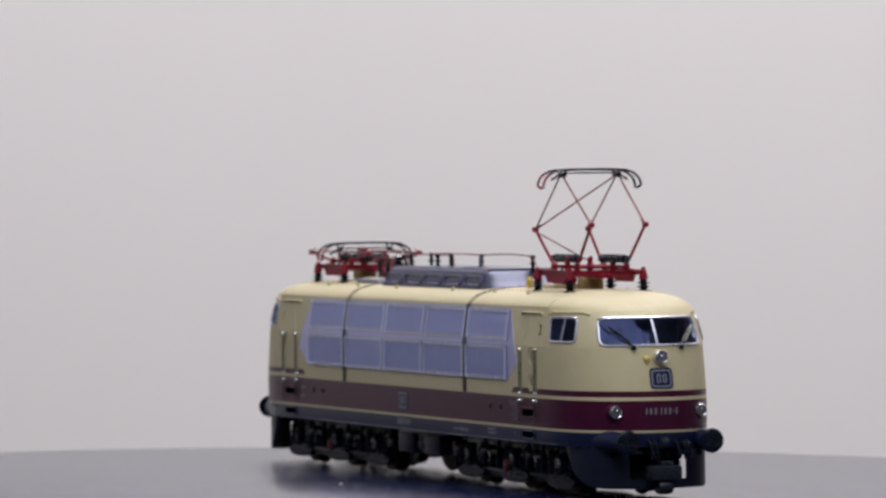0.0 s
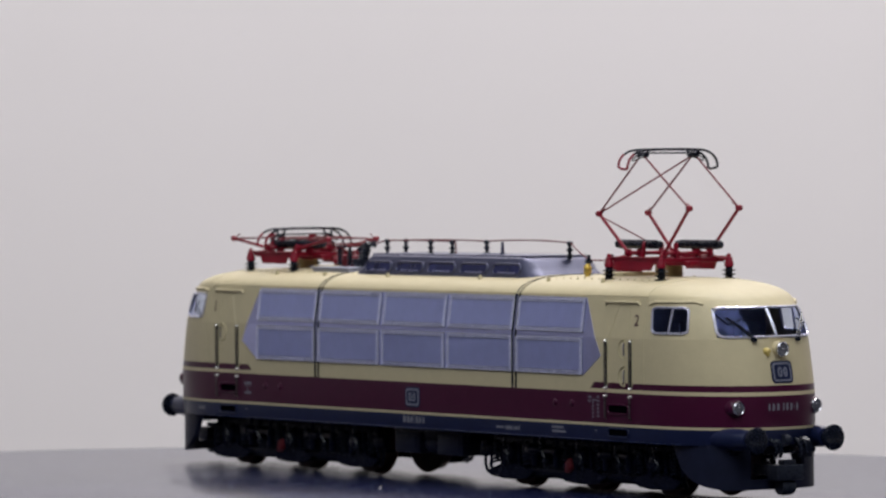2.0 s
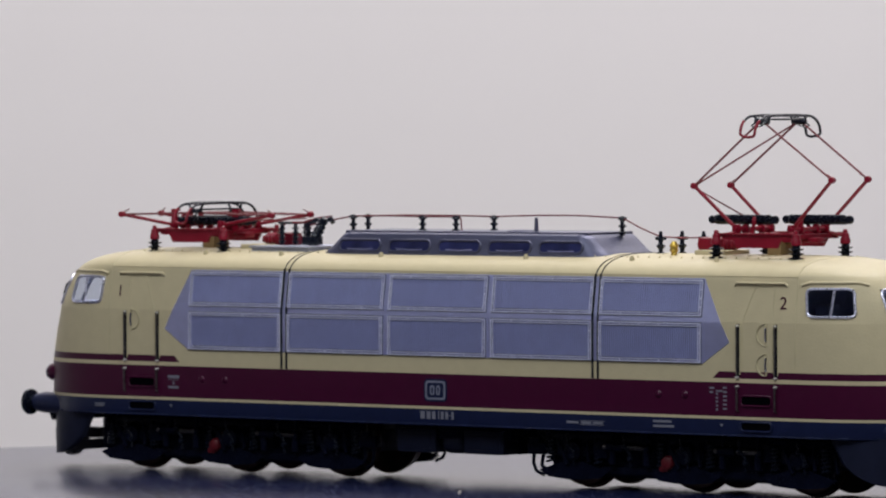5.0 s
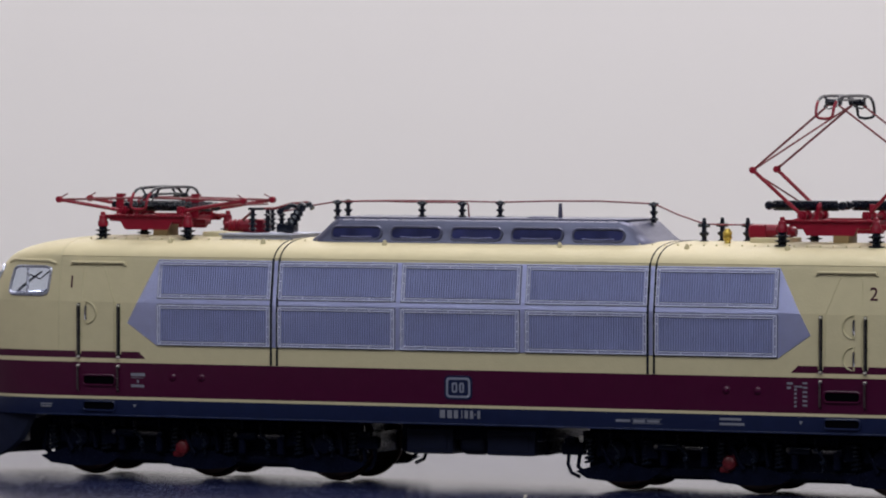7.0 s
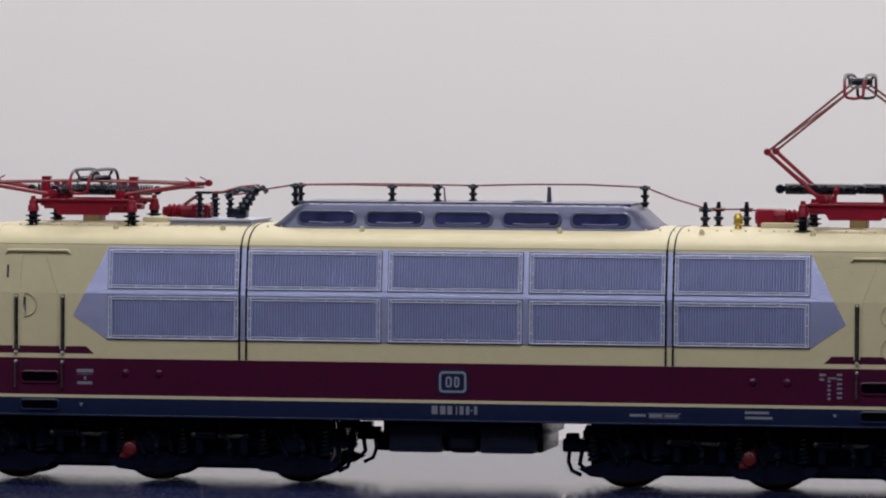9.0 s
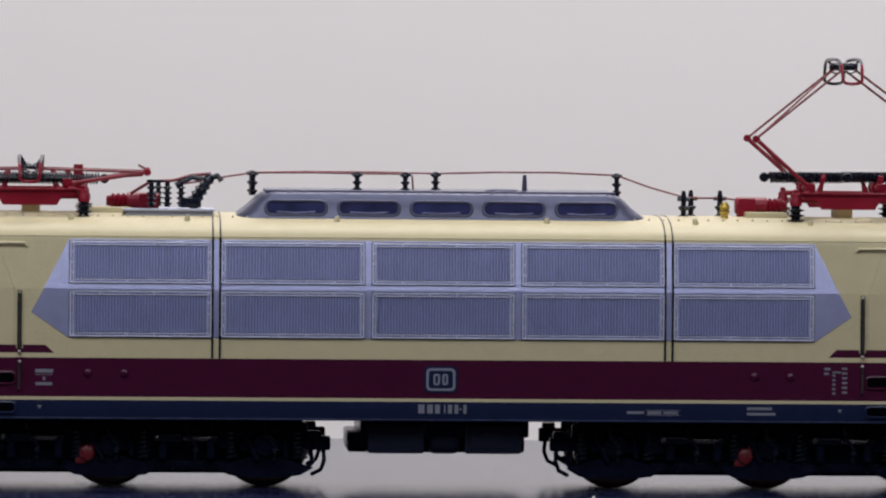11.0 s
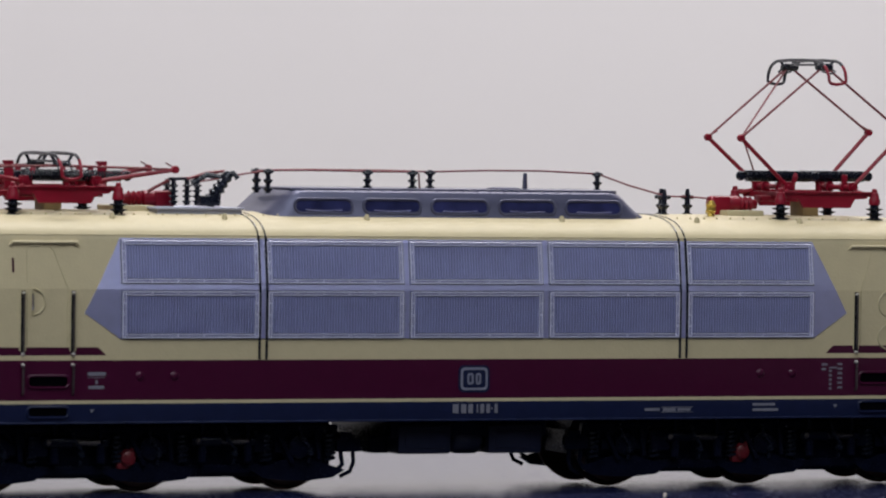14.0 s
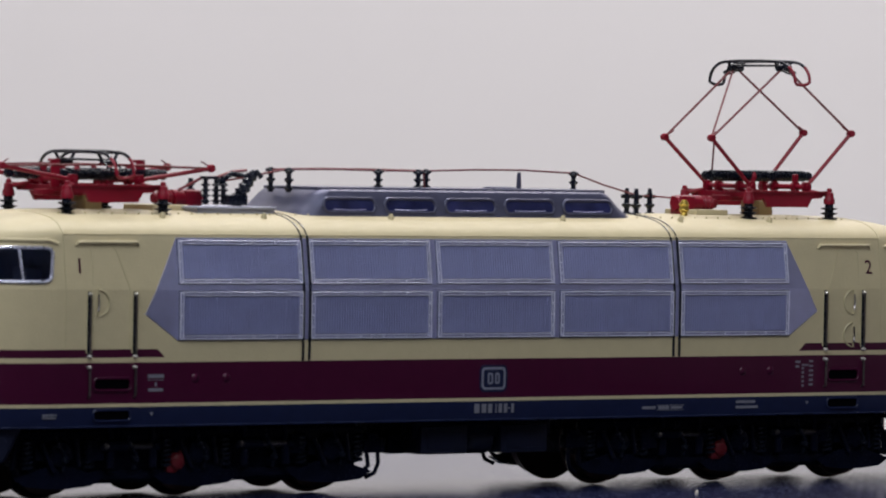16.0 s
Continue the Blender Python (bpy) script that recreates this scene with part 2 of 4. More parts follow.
# ---- the locomotive's outer skin ----
ZW = [(11.6, 17.6), (12.2, 17.75), (14.8, 17.8), (15.35, 17.8), (21.8, 17.8), (22.6, 17.8), (23.9, 17.8), (28.5, 17.8), (33.3, 17.75), (33.75, 17.69), (34.5, 17.58), (37.1, 17.2), (39.8, 16.8), (41.2, 16.6), (42.0, 16.45),
      (42.41, 16.2), (42.902, 15.75), (43.476, 15.0), (44.05, 13.9), (44.542, 12.5), (44.952, 10.8), (45.28, 8.6), (45.526, 6.0), (45.649, 3.2)]
ZT = [(11.6, 106.8), (14.8, 107.5), (21.8, 107.5), (26.7, 106.6), (33.3, 104.9), (34.5, 104.5), (37.1, 103.1), (39.8, 101.3), (41.2, 99.9), (42.0, 98.8), (42.41, 98.0), (42.902, 96.9), (43.476, 95.2), (44.05, 93.0), (44.542, 90.6),
      (44.952, 88.0), (45.28, 85.0), (45.526, 81.0), (45.649, 77.0)]
POW_P, POW_Q = 2.6, 2.3


def curve_at(table, z):
    return float(np.interp(z, [a for a, _ in table], [b for _, b in table]))


def half_width(z):
    return curve_at(ZW, z)


def nose_tip(z):
    return curve_at(ZT, z)


def nose_start(z):
    return min(80.0, nose_tip(z) - 12.0)


def nose_y_at_x(x, z):
    xs, xt = nose_start(z), nose_tip(z)
    u = min(max((x - xs) / (xt - xs), 0), 1)
    return half_width(z) * (1 - u ** POW_P) ** (1 / POW_Q)


def nose_x_at_y(y, z):
    xs, xt = nose_start(z), nose_tip(z)
    v = min(abs(y) / half_width(z), 1)
    return xs + (xt - xs) * (1 - v ** POW_Q) ** (1 / POW_P)


def skin(y, z, off=0.0):
    """A point of the nose at side y and height z, off millimetres outwards."""
    p = Vector((nose_x_at_y(y, z), y, z))
    if off:
        e = 0.05
        a = Vector((nose_x_at_y(y + e, z), y + e, z)) - Vector((nose_x_at_y(y - e, z), y - e, z))
        b = Vector((nose_x_at_y(y, z + e), y, z + e)) - Vector((nose_x_at_y(y, z - e), y, z - e))
        p += a.cross(b).normalized() * off
    return p


def flank(x, z, off=0.0):
    """A point of the cab's side (at negative y) at length x and height z."""
    p = Vector((x, -nose_y_at_x(x, z), z))
    if off:
        e = 0.05
        a = Vector((x + e, -nose_y_at_x(x + e, z), z)) - Vector((x - e, -nose_y_at_x(x - e, z), z))
        b = Vector((x, -nose_y_at_x(x, z + e), z + e)) - Vector((x, -nose_y_at_x(x, z - e), z - e))
        p += a.cross(b).normalized() * off
    return p


WIN_Z0, WIN_Z1, SCREEN_Z0 = 34.5, 39.8, 33.75


def side_win_front(z):
    return 94.9 - 0.19 * (z - WIN_Z0)


def side_win_rear(z):
    return 85.6 - 0.12 * (z - WIN_Z0)


def front_win_y(z):
    return 11.85 - 0.12 * (z - WIN_Z0)


def theta_at_x(x, z):
    xs, xt = nose_start(z), nose_tip(z)
    u = min(max((x - xs) / (xt - xs), 0), 1)
    return math.asin(min(1.0, u ** (POW_P / 2)))


def quarter(z):
    """Points of one quarter of the outline at height z, from the middle of the side to the nose, and the marks of its stretches."""
    xs, xt, w = nose_start(z), nose_tip(z), half_width(z)
    cut = float(np.interp(z, [22.6, 23.9], [64.6, 66.0]))
    side = [0, 12.4, 25, 37.1, 38.0, 52, cut, 70] + [70 + (xs - 70) * 0.5, xs]
    pts, marks = [(x, -w) for x in side], ["side"] * 6 + ["end"] * 3
    zc = min(max(z, SCREEN_Z0), WIN_Z1)
    stops = [0.0, theta_at_x(side_win_rear(zc), zc), theta_at_x(side_win_front(zc), zc), theta_at_x(nose_x_at_y(front_win_y(zc), zc), zc), theta_at_x(nose_x_at_y(0.35, zc), zc), math.pi / 2]
    for k, n in enumerate((4, 6, 3, 12, 1)):
        for i in range(1, n + 1):
            th = stops[k] + (stops[k + 1] - stops[k]) * i / n
            pts.append((xs + (xt - xs) * math.sin(th) ** (2 / POW_P), -w * max(math.cos(th), 0) ** (2 / POW_Q)))
            marks.append(("cab", "side_window", "pillar", "front_window", "mullion")[k])
    return pts, marks


def body_shell(parent):
    levels = sorted([z for z, _ in ZW] + [33.3])
    m = Mesh()
    rings = []
    for z in levels:
        q, marks = quarter(z)
        n = len(q)
        ring = [(x, y, z) for x, y in q] + [(x, -y, z) for x, y in q[-2::-1]] + [(-x, -y, z) for x, y in q[1:]] + [(-x, y, z) for x, y in q[-2:0:-1]]
        rings.append(ring)
    loop = marks + marks[::-1] + marks + marks[::-1]
    total = len(rings[0])
    verts = [p for r in rings for p in r]
    groups = {}
    for k in range(len(levels) - 1):
        z0, z1 = levels[k], levels[k + 1]
        if z1 == z0:
            continue
        for i in range(total):
            mk = loop[i]
            if z1 <= WIN_Z1 + 0.01 and (mk == "side_window" and z0 >= WIN_Z0 - 0.01 or mk == "front_window" and z0 >= SCREEN_Z0 - 0.01):
                continue
            if z1 <= 14.81:
                mi = 2
            elif z1 <= 15.36:
                mi = 0
            elif z1 <= 21.81:
                mi = 1
            elif abs(z0 - 22.6) < 0.01 and mk != "side":
                mi = 1
            else:
                mi = 0
            j = (i + 1) % total
            groups.setdefault(mi, []).append((k * total + i, k * total + j, (k + 1) * total + j, (k + 1) * total + i))
    last = (len(levels) - 1) * total
    groups[0].append(tuple(last + i for i in range(total)))
    m.v = verts
    for mi, faces in groups.items():
        m.f += faces
        m.mi += [mi] * len(faces)
    ob = part("body_shell", m, [CREAM, MAROON, NAVY], parent, "cream and maroon painted body with blue-grey sill", sharp=28)
    return ob


def rounded(u0, u1, v0, v1, r, n=5):
    """Corners of a rounded rectangle in the plane."""
    out = []
    for cu, cv, a0 in ((u1 - r, v1 - r, 0), (u0 + r, v1 - r, 90), (u0 + r, v0 + r, 180), (u1 - r, v0 + r, 270)):
        for i in range(n + 1):
            a = radians(a0 + 90 * i / n)
            out.append((cu + r * math.cos(a), cv + r * math.sin(a)))
    return out


def dense(loop, step=0.45):
    out = []
    for a, b in zip(loop, loop[1:] + loop[:1]):
        n = max(1, int(math.hypot(b[0] - a[0], b[1] - a[1]) / step))
        out += [(a[0] + (b[0] - a[0]) * i / n, a[1] + (b[1] - a[1]) * i / n) for i in range(n)]
    return out


def windows(parent):
    """Windscreens and cab side windows, with silver rims and clear panes."""
    for turn in (Matrix(), HALF_TURN):
        loop = dense(rounded(-11.2, 11.2, SCREEN_Z0 + 0.05, WIN_Z1 - 0.05, 1.3))
        rim = Mesh().tube([skin(y * front_win_y(z) / 11.2, z, 0.12) for y, z in loop], 0.29, 8, closed=True)
        o = part("windscreen_rim", rim, SILVER_RIM, parent, "bright silver windscreen rim")
        o.matrix_basis = turn
        bar = part("centre_bar", Mesh().tube([skin(0, SCREEN_Z0 + (WIN_Z1 - SCREEN_Z0) * i / 6, 0.08) for i in range(7)], 0.34, 6), SILVER_RIM, o)
        for s in (-1, 1):
            g, cols, rows = Mesh(), 12, 4
            vs = [skin(s * (0.2 + (front_win_y(SCREEN_Z0 + (WIN_Z1 - SCREEN_Z0) * j / rows) - 0.1) * i / cols), SCREEN_Z0 + (WIN_Z1 - SCREEN_Z0) * j / rows, -0.1) for j in range(rows + 1) for i in range(cols + 1)]
            g.add(vs, [(j * (cols + 1) + i, j * (cols + 1) + i + 1, (j + 1) * (cols + 1) + i + 1, (j + 1) * (cols + 1) + i) for j in range(rows) for i in range(cols)])
            p = part("windscreen_pane", g, GLASS, o, "clear dark-looking windscreen glass")
            p.visible_shadow = False
        for mirror in (1, -1):
            m = turn @ Matrix.Diagonal((1, mirror, 1, 1))
            loop = dense(rounded(0, 1, 0, 1, 0.16), 0.05)

            def on(u, v, off):
                z = WIN_Z0 + (WIN_Z1 - WIN_Z0) * v
                p = flank(side_win_rear(z) + (side_win_front(z) - side_win_rear(z)) * u, z, off)
                return (p.x, p.y * mirror, p.z)
            rim = Mesh().tube([on(u, v, 0.12) for u, v in loop], 0.28, 8, closed=True)
            r = part("side_window_rim", rim, SILVER_RIM, parent, "silver rim of the cab side window")
            r.matrix_basis = turn
            part("centre_bar", Mesh().tube([on(0.50 + 0.12 * i / 5, i / 5, 0.06) for i in range(6)], 0.26, 6), SILVER_RIM, r)
            g = Mesh()
            vs = [on(i / 6, j / 4, -0.12) for j in range(5) for i in range(7)]
            g.add(vs, [(j * 7 + i, j * 7 + i + 1, (j + 1) * 7 + i + 1, (j + 1) * 7 + i) for j in range(4) for i in range(6)])
            p = part("side_window_pane", g, GLASS, r, "clear cab side window glass")
            p.visible_shadow = False
        # cab inside
        c = Mesh().box(80.6, 81.4, -16.0, 16.0, 13, 41.5).box(80.6, 81.4, -11.5, 11.5, 41.5, 44.0).box(81.4, 96.0, -13.4, 13.4, 31.5, 32.4, 0.2).box(96.0, 100.5, -7.5, 7.5, 31, 33.2, 0.5)
        c.box(83.0, 86.0, -10.5, -6.0, 32.4, 36.6, 0.5).box(83.0, 86.0, 6.0, 10.5, 32.4, 36.6, 0.5)
        o = part("cab_interior", c, INTERIOR, parent, "dark cab desk, bulkhead and seats behind glass")
        o.matrix_basis = turn


def side_y(z):
    return half_width(z)


def slab(m, x0, x1, z0, z1, proud, sunk=-0.25, mi=0, slant0=0.0, slant1=0.0):
    """A flat piece on the side wall between two lengths and heights; slant shifts its upper ends along x."""
    v = []
    for off in (sunk, proud):
        for z, k in ((z0, 0), (z1, 1)):
            for x, s in ((x0, slant0), (x1, slant1)):
                v.append((x + s * k, -(side_y(z) + off), z))
    return m.add(v, [(0, 1, 3, 2), (4, 6, 7, 5), (0, 4, 5, 1), (2, 3, 7, 6), (0, 2, 6, 4), (1, 5, 7, 3)], mi)


GRILLE_X = [(-62.0, -38.6), (-36.9, -13.2), (-11.8, 11.8), (13.2, 36.9), (38.6, 62.0)]
ROWS_Z = [(25.4, 32.9), (34.3, 41.1)]


def grille_panel(parent, x0, x1, z0, z1):
    """One air intake: a riveted frame round a field of fine upright louvres."""
    fr = Mesh()
    b = 0.6
    # Dark border slab drawn as the shadow line round the proud frame.
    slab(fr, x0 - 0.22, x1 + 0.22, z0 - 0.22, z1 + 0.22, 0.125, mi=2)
    slab(fr, x0, x1, z0, z0 + b, 0.33)
    slab(fr, x0, x1, z1 - b, z1, 0.33)
    slab(fr, x0, x0 + b, z0 + b, z1 - b, 0.31)
    slab(fr, x1 - b, x1, z0 + b, z1 - b, 0.31)
    rng = random.Random(int(x0 * 10 + z0))
    for i in range(6):
        for z in (z0 + 0.32, z1 - 0.32):
            x = x0 + 0.5 + (x1 - x0 - 1.0) * i / 5
            y = -(side_y(z) + 0.29)
            fr.turned((x, y, z), (x, y - 0.2, z), [(0, 0.14), (0.6, 0.13), (1, 0.05)], 7, 1)
    for i in range(1, 4):
        for x in (x0 + 0.32, x1 - 0.32):
            z = z0 + (z1 - z0) * i / 4
            y = -(side_y(z) + 0.27)
            fr.turned((x, y, z), (x, y - 0.2, z), [(0, 0.14), (0.6, 0.13), (1, 0.05)], 7, 1)
    for g, rad in ((0.05, 0.085), (0.56, 0.065)):
        lp = [(x0 + g, z0 + g), (x1 - g, z0 + g), (x1 - g, z1 - g), (x0 + g, z1 - g)]
        for (xa, zq), (xb, zr) in zip(lp, lp[1:] + lp[:1]):
            fr.tube([(xa, -(side_y(zq) + 0.355), zq), (xb, -(side_y(zr) + 0.355), zr)], rad, 6, 1)
    f = part("grille_frame", fr, [SILVER_SHADED, SILVER_LIT, GRILLE_SHADE], parent, "riveted silver-lavender frame of an air intake grille", sharp=30)
    lv = Mesh()
    n = 46
    step = (x1 - x0 - 2 * b) / n
    za, zb = z0 + b, z1 - b
    # Darker bed slab, coloured as the shade between the louvres.
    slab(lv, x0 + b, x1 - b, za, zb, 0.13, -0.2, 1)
    for i in range(n):
        x = x0 + b + step * (i + 0.5) + rng.uniform(-0.004, 0.004)
        h = 0.33 + rng.uniform(-0.008, 0.008)
        v = []
        for z in (za + 0.16, zb - 0.16):
            y = -(side_y(z))
            v += [(x - step * 0.39, y - 0.12, z), (x - step * 0.18, y - h, z), (x + step * 0.18, y - h, z), (x + step * 0.39, y - 0.12, z)]
        lv.add(v, [(0, 1, 5, 4), (1, 2, 6, 5), (2, 3, 7, 6)])
    o = part("louvres", lv, [SILVER_DARK, GRILLE_SHADE], f, "fine upright louvres in dull silver", sharp=20)
    return f


def side_wall(parent):
    """All that is mounted on one long side; the other side is the same, turned about."""
    made = []
    field = Mesh()
    for z0, z1, tip0, tip1 in ((25.25, 29.4, 62.3, 68.4), (29.4, 33.3, 68.4, 66.35), (33.3, 41.5, 66.35, 62.2)):
        for off, flip in ((0.10, 1),):
            v = [(-tip0, -(side_y(z0) + off), z0), (tip0, -(side_y(z0) + off), z0), (tip1, -(side_y(z1) + off), z1), (-tip1, -(side_y(z1) + off), z1)]
            w = [(x, y + 0.4, z) for x, y, z in v]
            field.add(v + w, [(0, 1, 2, 3), (7, 6, 5, 4), (1, 5, 6, 2), (4, 0, 3, 7), (0, 4, 5, 1), (2, 6, 7, 3)])
    made.append(part("grille_field", field, SILVER, parent, "silver-lavender painted field with pointed ends", sharp=5))
    for z0, z1 in ROWS_Z:
        for x0, x1 in GRILLE_X:
            made.append(grille_panel(parent, x0, x1, z0, z1))
    for x in (-37.75, 37.75):
        s = Mesh()
        for dx in (-0.62, 0.62):
            slab(s, x + dx - 0.17, x + dx + 0.17, 21.9, 33.3, 0.30)
            slab(s, x + dx - 0.17, x + dx + 0.17, 33.3, 42.0, 0.30)
        made.append(part("body_joint", s, BLACK, parent, "black double joint strip across the side"))
    # doors, rails, steps
    for sx in (-1, 1):
        for xr in (70.3, 78.75):
            rail = Mesh()
            y = -(17.8 + 0.55)
            rail.tube([(sx * xr, -17.6, 22.75), (sx * xr, y, 23.0), (sx * xr, y, 32.6), (sx * xr, -17.6, 32.9)], 0.17, 8)
            rail.turned((sx * xr, -17.7, 22.8), (sx * xr, -18.7, 22.8), [(0, 0.33), (0.7, 0.3), (1, 0.12)], 10, 1)
            rail.turned((sx * xr, -17.7, 32.6), (sx * xr, -18.5, 32.6), [(0, 0.3), (0.7, 0.28), (1, 0.12)], 8, 1)
            made.append(part("handrail", rail, [STEEL, KNOB], parent, "dark metal door handrail"))
            groove = slab(Mesh(), sx * xr - 0.34, sx * xr + 0.34, 22.9, 33.0, 0.04)
            rec = part("rail_recess", groove, BLACK, parent)
            lips = Mesh()
            for d in (-0.46, 0.46):
                lips.tube([(sx * xr + d, -17.82, 23.3), (sx * xr + d, -17.80, 32.9)], 0.11, 6)
            part("lip", lips, CREAM_EDGE, rec, "fine cream lip of the handrail slot")
            made.append(rec)
            grab = Mesh()
            grab.tube([(sx * xr, -17.6, 16.3), (sx * xr, y, 16.6), (sx * xr, y, 20.8), (sx * xr, -17.6, 21.2)], 0.2, 8)
            grab.turned((sx * xr, -17.7, 21.1), (sx * xr, -18.8, 21.1), [(0, 0.33), (0.6, 0.3), (1, 0.12)], 10, 1)
            made.append(part("grab_iron", grab, [STEEL, KNOB], parent, "short steel grab iron beside the step"))
        for zc, hgt, matl in ((18.4, 1.7, MAROON), (13.5, 1.5, NAVY)):
            lo = rounded(sx * 74.4 - 3.3, sx * 74.4 + 3.3, zc - hgt / 2, zc + hgt / 2, hgt * 0.42)
            st = Mesh()
            k = len(lo)
            st.add([(x, -17.86, z) for x, z in lo] + [(x, -17.4, z) for x, z in lo], [tuple(range(k))] + [(i, (i + 1) % k, k + (i + 1) % k, k + i) for i in range(k)])
            # No real recess: the black face is the opening's painted shade.
            hole = part("step_opening", st, OPENING_SHADE, parent, "step opening in the side, its shade drawn as a flat black face")
            lip = Mesh().tube([(x, -17.92, z) for x, z in rounded(sx * 74.4 - 3.45, sx * 74.4 + 3.45, zc - hgt / 2 - 0.12, zc + hgt / 2 + 0.12, hgt * 0.45)], 0.21, 8, closed=True)
            part("lip", lip, matl, hole)
            made.append(hole)
        drip = Mesh().tube([(sx * 69.2, -16.8, 40.2)] + [(sx * (69.6 + 10.8 * i / 6), -17.0, 40.75) for i in range(7)] + [(sx * 80.8, -16.7, 40.2)], 0.27, 8)
        made.append(part("drip_rail", drip, CREAM, parent, "cream drip rail above the door"))
        wd = Mesh().tube([flank(84.0 + 12.0 * i / 8, 40.95 - (0.5 if i in (0, 8) else 0.0), 0.12) * Vector((1, 1, 1)).x for i in range(9)], 0.3, 8)
        if sx < 0:
            wd.v = [(-x, y, z) for x, y, z in wd.v]
        made.append(part("drip_rail", wd, CREAM, parent, "cream drip rail above the cab side window"))
        door = Mesh()
        for a, b in (((78.0, 24.2), (78.0, 39.5)), ((78.0, 39.5), (77.4, 40.1)), ((77.4, 40.1), (74.2, 40.1)), ((74.2, 40.1), (73.5, 39.5)), ((73.5, 39.5), (71.2, 33.3)), ((71.2, 33.3), (71.2, 24.2)), ((83.0, 24.0), (83.0, 41.8))):
            door.tube([(sx * (a[0] + (b[0] - a[0]) * i / 4), -(nose_y_at_x(a[0] + (b[0] - a[0]) * i / 4, a[1] + (b[1] - a[1]) * i / 4)) - 0.0, a[1] + (b[1] - a[1]) * i / 4) for i in range(5)], 0.10, 5)
        made.append(part("door_outline", door, CREAM_EDGE, parent, "fine raised outline of the cab door"))
        for xd, zd in (((-1, ((-77.2, 31.2),)), (1, ((76.6, 31.0), (76.6, 25.3))))[sx > 0])[1]:
            dm = Mesh()
            arc = [(xd + 2.1 * math.sin(math.pi * i / 10) * -sx, zd + 2.1 * math.cos(math.pi * i / 10)) for i in range(11)]
            dm.tube([(x, -17.86, z) for x, z in arc], 0.16, 6, closed=True)
            dm.tube([(xd, -17.95, zd + 1.3), (xd, -18.1, zd), (xd, -17.95, zd - 1.3)], 0.22, 6, 1)
            made.append(part("door_handle", dm, [CREAM_EDGE, CHROME], parent, "half-round recessed door handle"))
    for x in (-58.9, -52.9, 52.3, 58.3):
        rv = Mesh().turned((x, -17.7, 19.25), (x, -18.12, 19.25), [(0, 0.78), (0.3, 0.76), (0.7, 0.6), (1, 0.3)], 16)
        made.append(part("round_cap", rv, MAROON, parent, "maroon round cap on the side"))
    # seam under the roof and line of the sill
    made.append(part("roof_seam", Mesh().tube([(x, -16.44, 42.0) for x in (-83, -40, 0, 40, 83)], 0.13, 6), CREAM, parent))
    sill = Mesh().tube([(x, -nose_y_at_x(abs(x), 11.75) + 0.06, 11.75) for x in [-99 + 6 * i for i in range(34)]], 0.2, 6)
    made.append(part("sill_edge", sill, SILL_EDGE, parent, "rounded lower edge of the sill"))
    # emblem and lettering
    made.append(emblem(parent, lambda u, v, off: (u - 0.3, -(17.8 + off), 18.55 + v), 2.8, 2.25))
    bars = Mesh()
    for x0, x1 in ((-4.1, -2.9), (-2.6, -1.5), (-1.3, -0.3), (0.2, 0.6), (0.85, 1.7), (1.95, 2.75)):
        slab(bars, x0 + 0.08, x1 - 0.08, 12.85, 14.35, 0.03)
    slab(bars, 2.85, 3.2, 13.45, 13.75, 0.03)
    slab(bars, 3.5, 4.05, 12.85, 14.35, 0.03)
    made.append(part("lettering", bars, GREY_PRINT, parent, "row of pale printed bars on the sill"))
    made[-1]["kind"] = "stuff"
    small = Mesh()
    for x0, x1, z0, z1 in ((30.9, 33.7, 13.0, 13.45), (34.0, 39.8, 13.55, 13.65), (34.0, 39.8, 12.75, 12.85), (34.3, 36.6, 12.95, 13.45), (37.0, 39.4, 13.0, 13.4), (51.0, 55.2, 13.75, 14.2), (51.0, 55.8, 12.85, 13.3), (-86.9, -84.4, 13.55, 13.8), (-86.9, -84.6, 13.1, 13.35)):
        slab(small, x0, x1, z0, z1, 0.03)
    for x in (-66.9, 66.6):
        small.add([(x - 0.4, -17.83, 13.9), (x + 0.4, -17.83, 13.9), (x, -17.83, 13.3)], [(0, 1, 2)])
    made.append(part("lettering", small, GREY_PRINT, parent, "small grey print on the sill"))
    made[-1]["kind"] = "stuff"
    data = Mesh()
    for x0, x1, z0, z1 in ((-67.7, -64.7, 19.3, 19.9), (-67.7, -64.8, 18.95, 19.05), (-66.4, -66.0, 18.0, 18.6), (-67.6, -64.9, 17.2, 17.7)):
        slab(data, x0, x1, z0, z1, 0.03)
    for i in range(6):
        slab(data, 66.9, 67.8, 20.6 - i * 0.8, 20.95 - i * 0.8, 0.03)
    for i in range(5):
        slab(data, 65.3, 65.8, 19.4 - i * 0.75, 19.8 - i * 0.75, 0.03)
    slab(data, 63.9, 65.0, 20.5, 20.9, 0.03)
    slab(data, 65.3, 66.8, 20.0, 20.3, 0.03)
    slab(data, 63.9, 64.7, 19.7, 20.1, 0.03)
    made.append(part("lettering", data, GREY_PRINT, parent, "small grey data panel print on maroon"))
    made[-1]["kind"] = "stuff"
    for ob in made:
        again(ob, HALF_TURN @ ob.matrix_basis)
    return made


